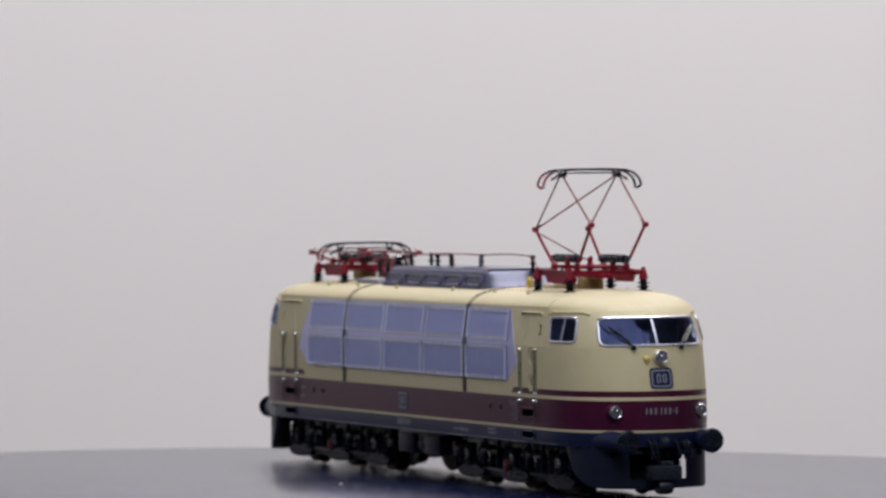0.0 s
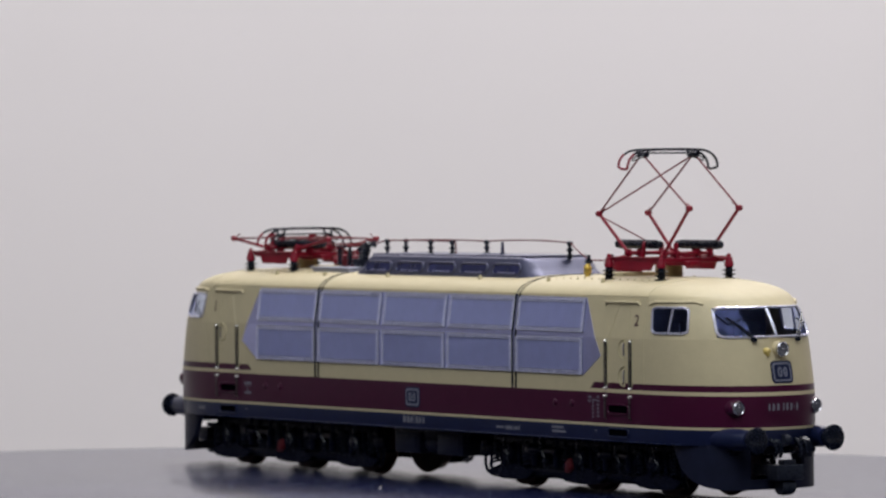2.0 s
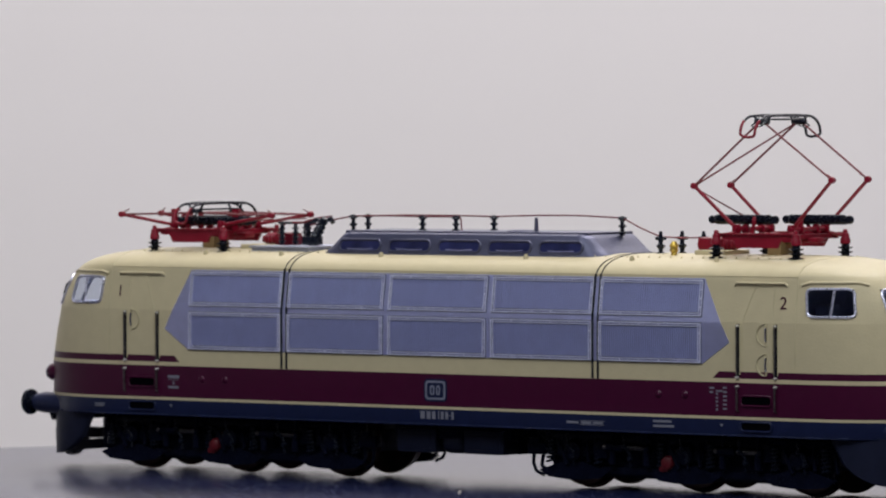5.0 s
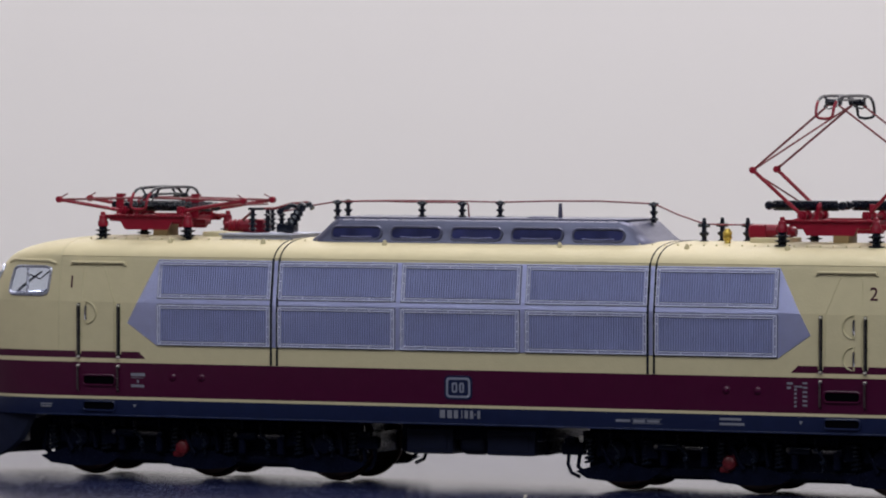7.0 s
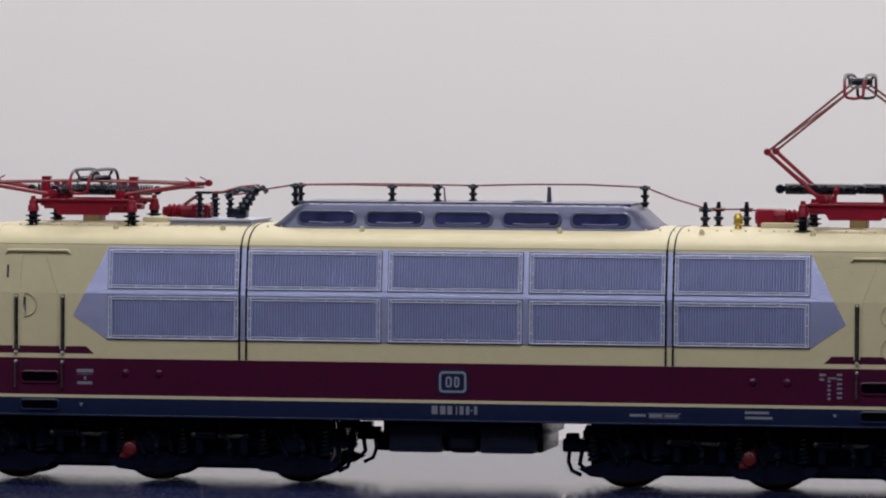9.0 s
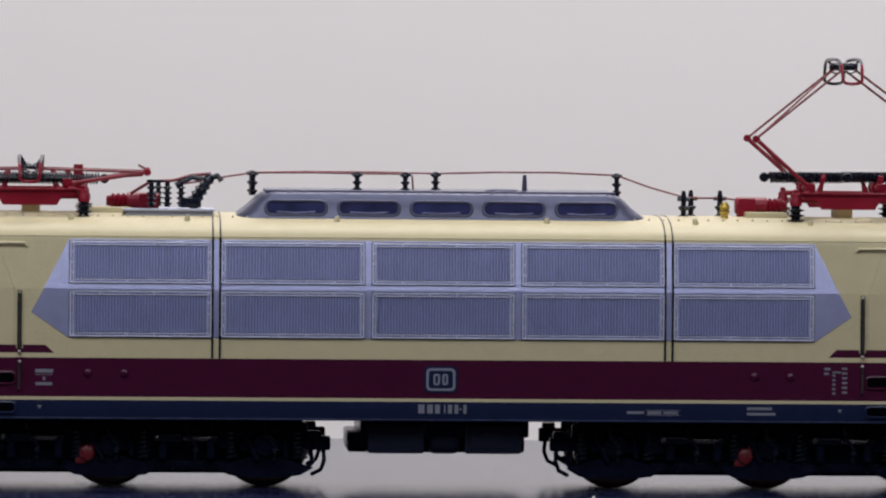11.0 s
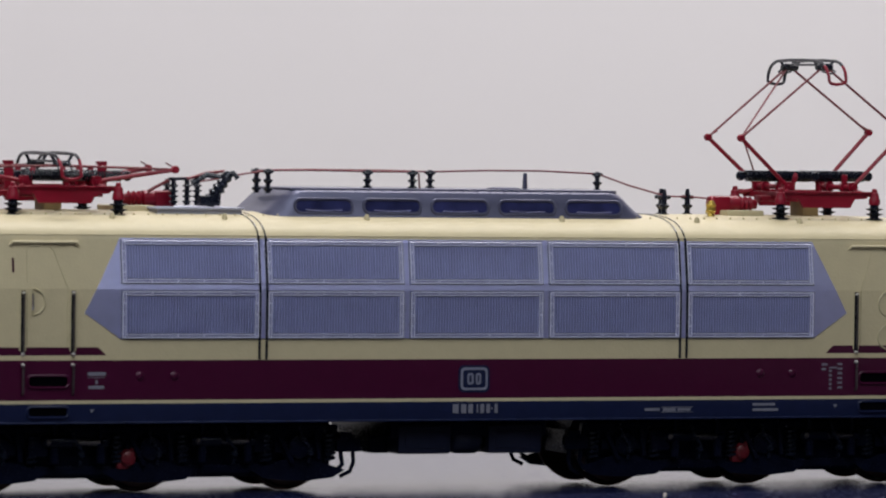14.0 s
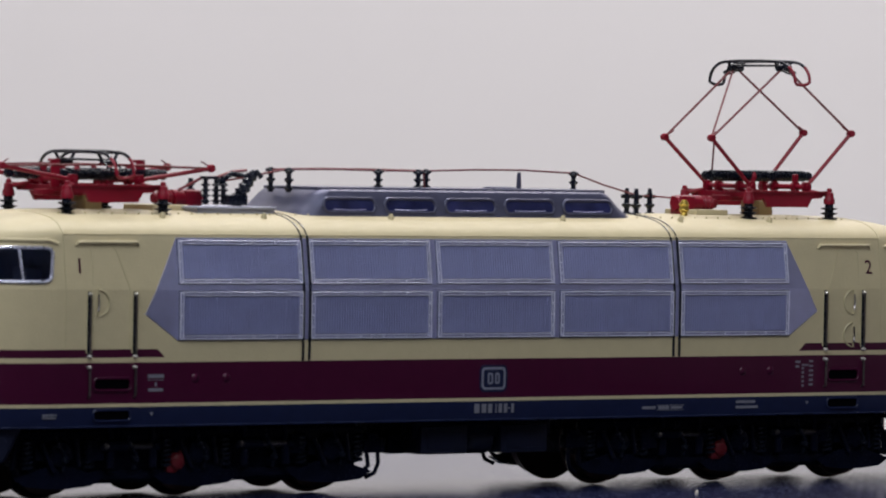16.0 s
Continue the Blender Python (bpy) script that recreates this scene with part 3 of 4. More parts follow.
def emblem(parent, place, hw, hh):
    m = Mesh()
    for shrink, off, mi in ((0.0, 0.10, 0), (0.38, 0.13, 1), (0.78, 0.16, 0)):
        lo = dense(rounded(-hw + shrink, hw - shrink, -hh + shrink, hh - shrink, max(0.35, 0.95 - shrink * 0.6)), 0.6)
        a = [place(u, v, off) for u, v in lo]
        b = [place(u, v, off - 0.2) for u, v in lo]
        k = len(lo)
        m.add(a + b, [tuple(range(k))] + [(i, (i + 1) % k, k + (i + 1) % k, k + i) for i in range(k)], mi)
    for u0, u1 in ((-1.25, -0.15), (0.25, 1.2)):
        sc = hw / 2.8
        lo = rounded(u0 * sc, u1 * sc, -hh * 0.42, hh * 0.42, 0.4 * sc, 4)
        li = rounded(u0 * sc + 0.33, u1 * sc - 0.33, -hh * 0.42 + 0.33, hh * 0.42 - 0.33, 0.12, 4)
        k = len(lo)
        m.add([place(u, v, 0.19) for u, v in lo] + [place(u, v, 0.19) for u, v in li], [(i, (i + 1) % k, k + (i + 1) % k, k + i) for i in range(k)], 1)
    return part("emblem", m, [NAVY, EMBLEM], parent, "dark emblem plate with a pale rounded ring and two pale loops")



def front_end(parent, turn):
    """Lamps, emblem, buffers, apron and hoses of one end."""
    made = []
    made.append(emblem(parent, lambda u, v, off: skin(u, 26.6 + v, off), 2.75, 2.3))
    plate = Mesh()
    lo = [(y, z) for z in (18.2, 20.8) for y in [-4.6 + 9.2 * i / 10 for i in range(11)]]
    plate.add([skin(y, z, 0.12) for y, z in lo], [(i, i + 1, 12 + i, 11 + i) for i in range(10)])
    pl = part("number_plate", plate, MAROON, parent, "maroon number plate with pale bars")
    bars = Mesh()
    for y0, y1 in ((-4.1, -3.75), (-3.35, -2.6), (-2.25, -1.5), (-0.7, -0.35), (0.05, 0.8), (1.15, 1.9), (2.75, 3.5)):
        bars.add([skin(y, z, 0.2) for z in (18.8, 20.25) for y in (y0 + 0.3 * (y1 - y0 - 0.35), y1 - 0.3 * (y1 - y0 - 0.35))], [(0, 1, 3, 2)])
    bars.add([skin(y, z, 0.2) for z in (19.4, 19.65) for y in (2.1, 2.55)], [(0, 1, 3, 2)])
    part("bars", bars, GREY_PRINT, pl)
    made.append(pl)
    for y in (-10.2, 10.2):
        base = skin(y, 19.4) - Vector((0.9, 0, 0))
        s = 1 if y > 0 else -1
        hs = Mesh().turned((base.x - 3.6, y - s * 0.0, 19.4), (base.x + 1.55, y, 19.4), [(0, 1.1), (0.3, 1.75), (0.7, 1.85), (0.95, 1.7), (1, 1.45)], 24)
        h = part("headlight", hs, MAROON, parent, "maroon headlight housing with chrome ring")
        part("ring", Mesh().turned((base.x + 1.3, y, 19.4), (base.x + 2.0, y, 19.4), [(0, 1.46), (0.7, 1.46), (1, 1.3), (0.8, 1.14), (0.2, 1.1)], 20, caps=False), RING, h, "chrome headlight ring")
        part("lens", Mesh().turned((base.x + 1.7, y, 19.4), (base.x + 2.15, y, 19.4), [(0, 1.15), (0.25, 1.13), (0.5, 0.8), (0.6, 0.25)], 20), LENS, h, "clear headlight lens")
        part("bulb", Mesh().turned((base.x + 1.8, y, 19.7), (base.x + 2.05, y, 19.7), [(0, 0.3), (0.6, 0.28), (1, 0.12)], 12), CHROME, h, "small bright bulb behind the lens")
        made.append(h)
    top = skin(0, 31.3)
    h = part("top_headlight", Mesh().turned((top.x - 2.2, 0, 31.3), (top.x + 1.25, 0, 31.3), [(0, 1.5), (1, 1.68)], 20), CREAM, parent, "cream top headlight housing")
    part("ring", Mesh().turned((top.x + 1.1, 0, 31.3), (top.x + 1.75, 0, 31.3), [(0, 1.56), (0.7, 1.56), (1, 1.38), (0.8, 1.2), (0.2, 1.16)], 20, caps=False), RING, h, "chrome headlight ring")
    part("lens", Mesh().turned((top.x + 1.4, 0, 31.3), (top.x + 1.85, 0, 31.3), [(0, 1.2), (0.25, 1.18), (0.5, 0.8), (0.6, 0.25)], 20), LENS, h, "clear headlight lens")
    part("bulb", Mesh().turned((top.x + 1.5, 0, 31.5), (top.x + 1.75, 0, 31.5), [(0, 0.34), (0.6, 0.3), (1, 0.12)], 12), CHROME, h, "small bright bulb behind the lens")
    made.append(h)
    sk = skin(-3.1, 30.9)
    made.append(part("socket", Mesh().turned((sk.x - 0.6, -3.1, 30.9), (sk.x + 0.9, -3.1, 30.9), [(0, 0.75), (0.6, 0.75), (1, 0.4)], 12).box(sk.x + 0.1, sk.x + 0.8, -3.4, -2.8, 29.9, 30.7, 0.15), SOCKET, parent, "small yellow socket on the front"))
    for s in (-1, 1):
        wp = Mesh()
        a, b = skin(s * 5.6, 33.4, 0.5), skin(s * 9.6, 37.6, 0.65)
        for d in (-0.35, 0.35):
            wp.tube([a + Vector((0, d, 0)), a.lerp(b, 0.5) + Vector((0.35, d, 0)), b + Vector((0, d * 0.3, 0))], 0.16, 6)
        wp.tube([skin(s * 7.1, 37.2, 0.5), skin(s * 9.8, 36.2, 0.5), skin(s * 11.0, 38.3, 0.4)], 0.15, 6)
        wp.turned(a + Vector((-0.5, 0, -0.3)), a + Vector((0.4, 0, -0.3)), [(0, 0.5), (1, 0.5)], 10)
        made.append(part("wiper", wp, BLACK, parent, "black windscreen wiper"))
        # buffers
        y = s * 10.1
        bf = Mesh().turned((85.0, s * 14.1, 13.2), (108.4, y, 12.95), [(0, 0.4), (0.14, 1.15), (0.38, 1.95), (0.7, 2.25), (0.9, 2.25), (1, 1.9)], 24)
        fairing = part("buffer_fairing", bf, NAVY, parent, "tapered blue-grey buffer fairing")
        part("buffer_head", Mesh().turned((107.8, y, 12.95), (111.3, y, 12.95), [(0, 1.3), (0.62, 1.3), (0.7, 2.6), (0.82, 2.75), (0.93, 2.65), (1, 2.2)], 32), BLACK, fairing, "round black buffer head")
        made.append(fairing)
    # apron: a curved plate below the buffer beam, open in the middle
    ap = Mesh()
    n = 28
    prof = []
    for i in range(n + 1):
        a = radians(-88 + 176 * i / n)
        prof.append((88.5 + 17.2 * max(math.cos(a), 0) ** 0.75, 15.6 * math.copysign(abs(math.sin(a)) ** 0.7, a)))
    v, faces = [], []
    for x, y in prof:
        u = min(max((x - 90.5) / 13.0, 0.0), 1.0)
        low = 11.7 - 9.2 * math.sqrt(1 - (1 - u) ** 2)
        waist = max(low + 0.04, 4.6)
        v += [(x, y, low), (x, y, waist), (x, y, 11.8), (x - 0.9, y * 0.96, low), (x - 0.9, y * 0.96, waist), (x - 0.9, y * 0.96, 11.8)]
    wing = [abs(prof[i][1] + prof[i + 1][1]) > 15.0 for i in range(n)]
    for i in range(n):
        p, q = 6 * i, 6 * i + 6
        faces += [(p, q, q + 1, p + 1), (p + 4, q + 4, q + 3, p + 3), (p, p + 3, q + 3, q)]
        if wing[i]:
            faces += [(p + 1, q + 1, q + 2, p + 2), (p + 5, q + 5, q + 4, p + 4), (p + 2, q + 2, q + 5, p + 5)]
            if i + 1 < n and not wing[i + 1]:
                faces.append((q + 1, q + 4, q + 5, q + 2))
        else:
            faces.append((p + 1, q + 1, q + 4, p + 4))
            if wing[i + 1]:
                faces.append((q + 1, q + 2, q + 5, q + 4))
    e = 6 * n
    faces += [(0, 1, 4, 3), (1, 2, 5, 4), (e, e + 3, e + 4, e + 1), (e + 1, e + 4, e + 5, e + 2)]
    ap.add(v, faces)
    made.append(part("apron", ap, APRON, parent, "blue-black front apron under the buffers"))
    beam = Mesh().box(99, 104.0, -11.6, 11.6, 10.6, 12.4, 0.4).box(97, 104.0, -11.0, 11.0, 9.6, 13.4, 0.4)
    made.append(part("buffer_beam", beam, UNDER, parent))
    cp = Mesh().box(99.0, 106.5, -1.6, 1.6, 5.2, 7.4, 0.3).box(105.8, 109.4, -3.6, 3.6, 4.4, 7.6, 0.45).box(106.2, 108.4, -1.0, 2.0, 7.6, 8.6, 0.25)
    cp.turned((107.4, -1.7, 3.0), (107.4, 1.7, 3.0), [(0, 1.5), (0.2, 1.7), (0.8, 1.7), (1, 1.5)], 16)
    made.append(part("coupling", cp, COUPLING, parent, "black model coupling box and hook"))
    for y, r in ((-3.4, 0.45), (-2.2, 0.4), (3.0, 0.5), (4.6, 0.5), (5.6, 0.4)):
        hz = Mesh().tube([(104.6, y, 12.4), (106.6, y, 13.0), (108.2, y + 0.2, 12.2), (108.5, y + 0.4, 10.4), (107.6, y + 0.7, 9.2)], r, 8)
        hz.turned((104.6, y, 12.4), (106.4, y, 12.9), [(0, r * 1.7), (0.8, r * 1.6), (1, r)], 10)
        made.append(part("brake_hose", hz, BLACK, parent, "black brake hose"))
    hook = Mesh().turned((103.5, 0, 13.0), (107.6, 0, 13.0), [(0, 1.2), (0.4, 1.2), (0.5, 0.7), (1, 0.6)], 10).turned((107.4, -0.8, 12.6), (107.4, 0.8, 12.6), [(0, 1.2), (1, 1.2)], 12)
    made.append(part("draw_hook", hook, COUPLING, parent, "black draw hook"))
    rng = random.Random(9)
    for k in range(9):
        y, z = -3.8 + 0.95 * k, rng.uniform(11.6, 14.4)
        r = rng.uniform(0.4, 0.75)
        tap = Mesh().turned((103.8, y, z), (rng.uniform(105.8, 107.4), y + rng.uniform(-0.5, 0.5), z + rng.uniform(-0.7, 0.3)), [(0, r), (0.4, r), (0.45, r * 1.35), (0.65, r * 1.35), (0.7, r * 0.8), (0.92, r * 0.7), (1, r * 0.3)], 8)
        made.append(part("hose_fitting", tap, BLACK, parent, "black hose tap on the buffer beam"))
    for s in (-1, 1):
        made.append(part("tail_pipe", Mesh().box(103.8, 105.4, s * 5.2 - 1.3, s * 5.2 + 1.3, 10.2, 11.0, 0.2), STEEL, parent))
    for ob in made:
        again(ob, turn)


def underframe(parent):
    u = Mesh().box(-96, 96, -15.5, 15.5, 11.4, 13.0, 0.3).box(-90, -24, -7.2, 7.2, 8.4, 11.6, 0.3).box(24, 90, -7.2, 7.2, 8.4, 11.6, 0.3)
    part("underframe", u, UNDER, parent, "black underframe below the body")
    floor = Mesh().box(-79, 79, -14, 14, 13.2, 14.0)
    part("floor_plate", floor, UNDER, parent)
    tr = Mesh().box(-13.4, 14.8, -13.6, 13.6, 8.6, 11.6, 0.4).box(-15.4, 14.4, -9.5, 9.5, 5.8, 9.0, 0.5)
    t = part("equipment_tray", tr, UNDER, parent, "black equipment tray between the bogies")
    for x0, x1 in ((-12.2, -2.8), (4.0, 13.6)):
        for s in (-1, 1):
            bx = Mesh().box(x0, x1, min(s * 9.0, s * 14.4), max(s * 9.0, s * 14.4), 5.9, 10.6, 0.45)
            bx.box(x0 + 1.2, x1 - 1.2, s * 14.4 - 0.15, s * 14.4 + 0.15, 6.8, 9.8, 0.1)
            part("battery_box", bx, APRON, t, "blue-black battery box")
    for s in (-1, 1):
        part("air_tank", Mesh().turned((-2.2, s * 11.6, 8.0), (3.6, s * 11.6, 8.0), [(0, 1.0), (0.08, 1.9), (0.2, 2.25), (0.8, 2.25), (0.92, 1.9), (1, 1.0)], 20), APRON, t, "round black air tank")


def wheel(parent, x, s):
    w = Mesh()
    y = s * 8.25
    w.turned((x, y - s * 1.4, 7.2), (x, y + s * 1.4, 7.2), [(0, 6.95), (0.9, 6.8), (1, 6.4)], 40, 0)
    w.turned((x, y - s * 1.4, 7.2), (x, y - s * 2.1, 7.2), [(0, 7.4), (0.5, 7.5), (1, 7.1)], 40, 0)
    w.turned((x, y + s * 1.3, 7.2), (x, y + s * 1.75, 7.2), [(0, 5.6), (0.3, 5.5), (1, 4.8)], 32, 1)
    return part("wheel", w, [RUST, UNDER], parent, "black wheel with brown tread")


def bogie(parent, cx):
    """Three-axle bogie: side frames, axle boxes, springs, dampers and brake gear."""
    f = Mesh()
    sg = 1 if cx > 0 else -1
    x0, x1 = cx - 33.0, cx + 33.0
    f.box(x0 + 2, x1 - 2, -2.2, 2.2, 6.0, 9.4, 0.3)
    for dx in (-31, -13, 13, 31):
        f.box(cx + dx - 1.5, cx + dx + 1.5, -11, 11, 5.0, 9.0, 0.3)
    fr = part("bogie", f, UNDER, parent, "black three-axle bogie frame")
    for s in (-1, 1):
        sf = Mesh().box(x0, x1, min(s * 10.6, s * 12.2), max(s * 10.6, s * 12.2), 7.6, 10.8, 0.3)
        sf.box(x0 + 1, x1 - 1, min(s * 10.6, s * 11.2), max(s * 10.6, s * 11.2), 2.3, 11.2, 0.15)
        sf.box(x0 + 2, x1 - 2, min(s * 10.8, s * 12.4), max(s * 10.8, s * 12.4), 2.9, 4.4, 0.25)
        part("side_frame", sf, UNDER, fr, "black bogie side frame")
    for dx in (-25.8, 0, 25.8):
        x = cx + dx
        ax = Mesh().rod((x, -8, 7.2), (x, 8, 7.2), 1.4, n=12)
        part("axle", ax, UNDER, fr)
        for s in (-1, 1):
            wheel(fr, x, s)
            b = Mesh().turned((x, s * 9.8, 7.2), (x, s * 13.9, 7.2), [(0, 2.6), (0.6, 2.6), (0.75, 2.0), (0.95, 1.9), (1, 1.4)], 18)
            b.box(x - 4.2, x + 4.2, min(s * 11.6, s * 12.9), max(s * 11.6, s * 12.9), 6.2, 8.2, 0.35)
            for k in range(6):
                an = k * math.pi / 3
                b.turned((x + 1.4 * math.cos(an), s * 13.6, 7.2 + 1.4 * math.sin(an)), (x + 1.4 * math.cos(an), s * 14.1, 7.2 + 1.4 * math.sin(an)), [(0, 0.25), (1, 0.2)], 6)
            part("axle_box", b, UNDER, fr, "black axle box cover with bolts")
            for k in (-1, 1):
                part("coil_spring", Mesh().spring((x + k * 5.6, s * 12.6, 5.0), (x + k * 5.6, s * 12.6, 9.8), 0.85, 0.26, 6), BLACK, fr, "small black coil spring")
            gd = Mesh()
            v = [(x - 8.2, 3.4), (x - 6.0, 2.1), (x - 2.0, 1.7), (x + 2.0, 1.7), (x + 6.0, 2.1), (x + 8.2, 3.4), (x + 2.2, 5.2), (x - 2.2, 5.2)]
            k = len(v)
            gd.add([(p, s * 11.9, q) for p, q in v] + [(p, s * 13.1, q) for p, q in v], [tuple(range(k)), tuple(range(2 * k - 1, k - 1, -1))] + [(i, (i + 1) % k, k + (i + 1) % k, k + i) for i in range(k)])
            part("axle_tie", gd, UNDER, fr)
            link = Mesh().tube([(x - 3.4, s * 13.2, 9.0), (x - 1.2, s * 13.4, 4.6)], 0.5, 8).tube([(x + 3.0, s * 13.0, 9.6), (x + 3.6, s * 13.2, 5.2)], 0.45, 8)
            part("brake_link", link, UNDER, fr)
            if dx == 0:
                xb = x + 3.9 * s
                rd = Mesh().turned((xb, s * 11.8, 5.6), (xb, s * 13.9, 5.6), [(0, 1.5), (0.5, 1.55), (0.7, 1.3), (0.9, 1.2), (1, 0.8)], 16)
                rd.box(xb - 1.9, xb + 0.2, min(s * 12.2, s * 13.4), max(s * 12.2, s * 13.4), 3.9, 5.2, 0.35)
                rd.turned((xb + 0.9, s * 12.6, 6.4), (xb + 1.3, s * 12.8, 8.2), [(0, 0.7), (0.5, 0.65), (0.6, 0.4), (1, 0.35)], 10)
                for k in range(5):
                    an = k * 1.2566
                    rd.turned((xb + 0.85 * math.cos(an), s * 13.5, 5.6 + 0.85 * math.sin(an)), (xb + 0.85 * math.cos(an), s * 14.0, 5.6 + 0.85 * math.sin(an)), [(0, 0.22), (1, 0.16)], 6)
                part("brake_block", rd, BRAKE_RED, fr, "rounded red brake casting with bolts")
    for s in (-1, 1):
        for dx in (-13.2, 12.4):
            d = Mesh().turned((cx + dx - 5.5, s * 13.4, 8.4), (cx + dx + 5.5, s * 13.4, 8.2), [(0, 0.5), (0.06, 1.0), (0.1, 1.0), (0.12, 1.05), (0.45, 1.05), (0.47, 0.45), (0.9, 0.45), (0.92, 0.9), (1, 0.9)], 14)
            dam = part("damper", d, UNDER, fr, "horizontal black damper")
            part("piston_rod", Mesh().rod((cx + dx - 0.2, s * 13.4, 8.31), (cx + dx + 4.4, s * 13.4, 8.22), 0.52, n=12), STEEL, dam, "dull steel piston rod")
            un = Mesh().turned((cx + dx - 5.0, s * 14.3, 8.4), (cx + dx - 4.2, s * 14.3, 8.4), [(0, 0.3), (0.3, 0.5), (0.7, 0.5), (1, 0.3)], 8)
            part("union", un, STEEL, dam)
        for k in range(5):
            xp = cx - 27 + 13.2 * k
            pipe = Mesh().tube([(xp, s * 13.7, 10.6), (xp + 0.5, s * 14.0, 8.6), (xp + 1.8, s * 14.0, 7.0), (xp + 1.6, s * 13.6, 4.6)], 0.3, 6)
            pipe.turned((xp + 0.3, s * 14.0, 9.0), (xp + 0.5, s * 14.0, 8.2), [(0, 0.3), (0.2, 0.55), (0.8, 0.55), (1, 0.3)], 8)
            pipe.turned((xp + 1.7, s * 13.4, 6.2), (xp + 1.7, s * 14.5, 6.2), [(0, 0.6), (0.7, 0.6), (1, 0.35)], 10)
            part("air_pipe", pipe, BLACK, fr, "thin black air pipe with unions")
        for dx in (-16.5, 16.8, -8.6, 8.8):
            part("damper", Mesh().turned((cx + dx, s * 13.3, 5.0), (cx + dx, s * 13.3, 11.2), [(0, 0.8), (0.5, 0.8), (0.52, 0.42), (1, 0.42)], 12), UNDER, fr, "upright black damper")
        xa, xb = sorted((cx - sg * 32.4, cx - sg * 36.8))
        pipe = Mesh().box(xa, xb, s * 12.2 - 1.0, s * 12.2 + 1.0, 6.3, 8.7, 0.4).box(min(xa, xb) + 0.6, max(xa, xb) - 1.6, s * 12.2 - 1.2, s * 12.2 + 1.2, 8.4, 9.6, 0.3)
        pipe.tube([(cx - sg * 35.6, s * 12.4, 6.6), (cx - sg * 35.8, s * 12.4, 4.6), (cx - sg * 35.2, s * 12.2, 3.0), (cx - sg * 33.6, s * 11.8, 2.2)], 0.36, 8)
        pipe.tube([(cx - sg * 33.4, s * 12.4, 6.6), (cx - sg * 33.8, s * 12.4, 4.2), (cx - sg * 32.6, s * 12.0, 3.0)], 0.4, 8)
        part("sand_pipe", pipe, UNDER, fr, "black bracket with bent sanding pipes")
        outer = cx + sg * 33
        part("sand_pipe", Mesh().tube([(outer, s * 12, 9.0), (outer + sg * 0.8, s * 12.2, 5.0), (outer - sg * 1.5, s * 9.5, 2.0)], 0.5, 8), UNDER, fr)
        part("sand_box", Mesh().box(cx - 21.0, cx - 17.6, min(s * 12.0, s * 13.6), max(s * 12.0, s * 13.6), 6.0, 9.6, 0.4), UNDER, fr)
        part("sand_box", Mesh().box(cx + 17.8, cx + 20.6, min(s * 12.0, s * 13.4), max(s * 12.0, s * 13.4), 6.4, 9.8, 0.4), UNDER, fr)
    return fr


def shed_insulator(m, x, y, z0, z1, r, n=3):
    """A stack of rounded sheds."""
    prof = [(0, r * 0.75)]
    for i in range(n):
        a = 0.06 + 0.84 * i / n
        d = 0.84 / n
        prof += [(a, r * 0.5), (a + d * 0.3, r * 0.95), (a + d * 0.42, r), (a + d * 0.5, r * 0.9), (a + d * 0.62, r * 0.5)]
    prof += [(1, r * 0.5)]
    return m.turned((x, y, z0), (x, y, z1), prof, 14)


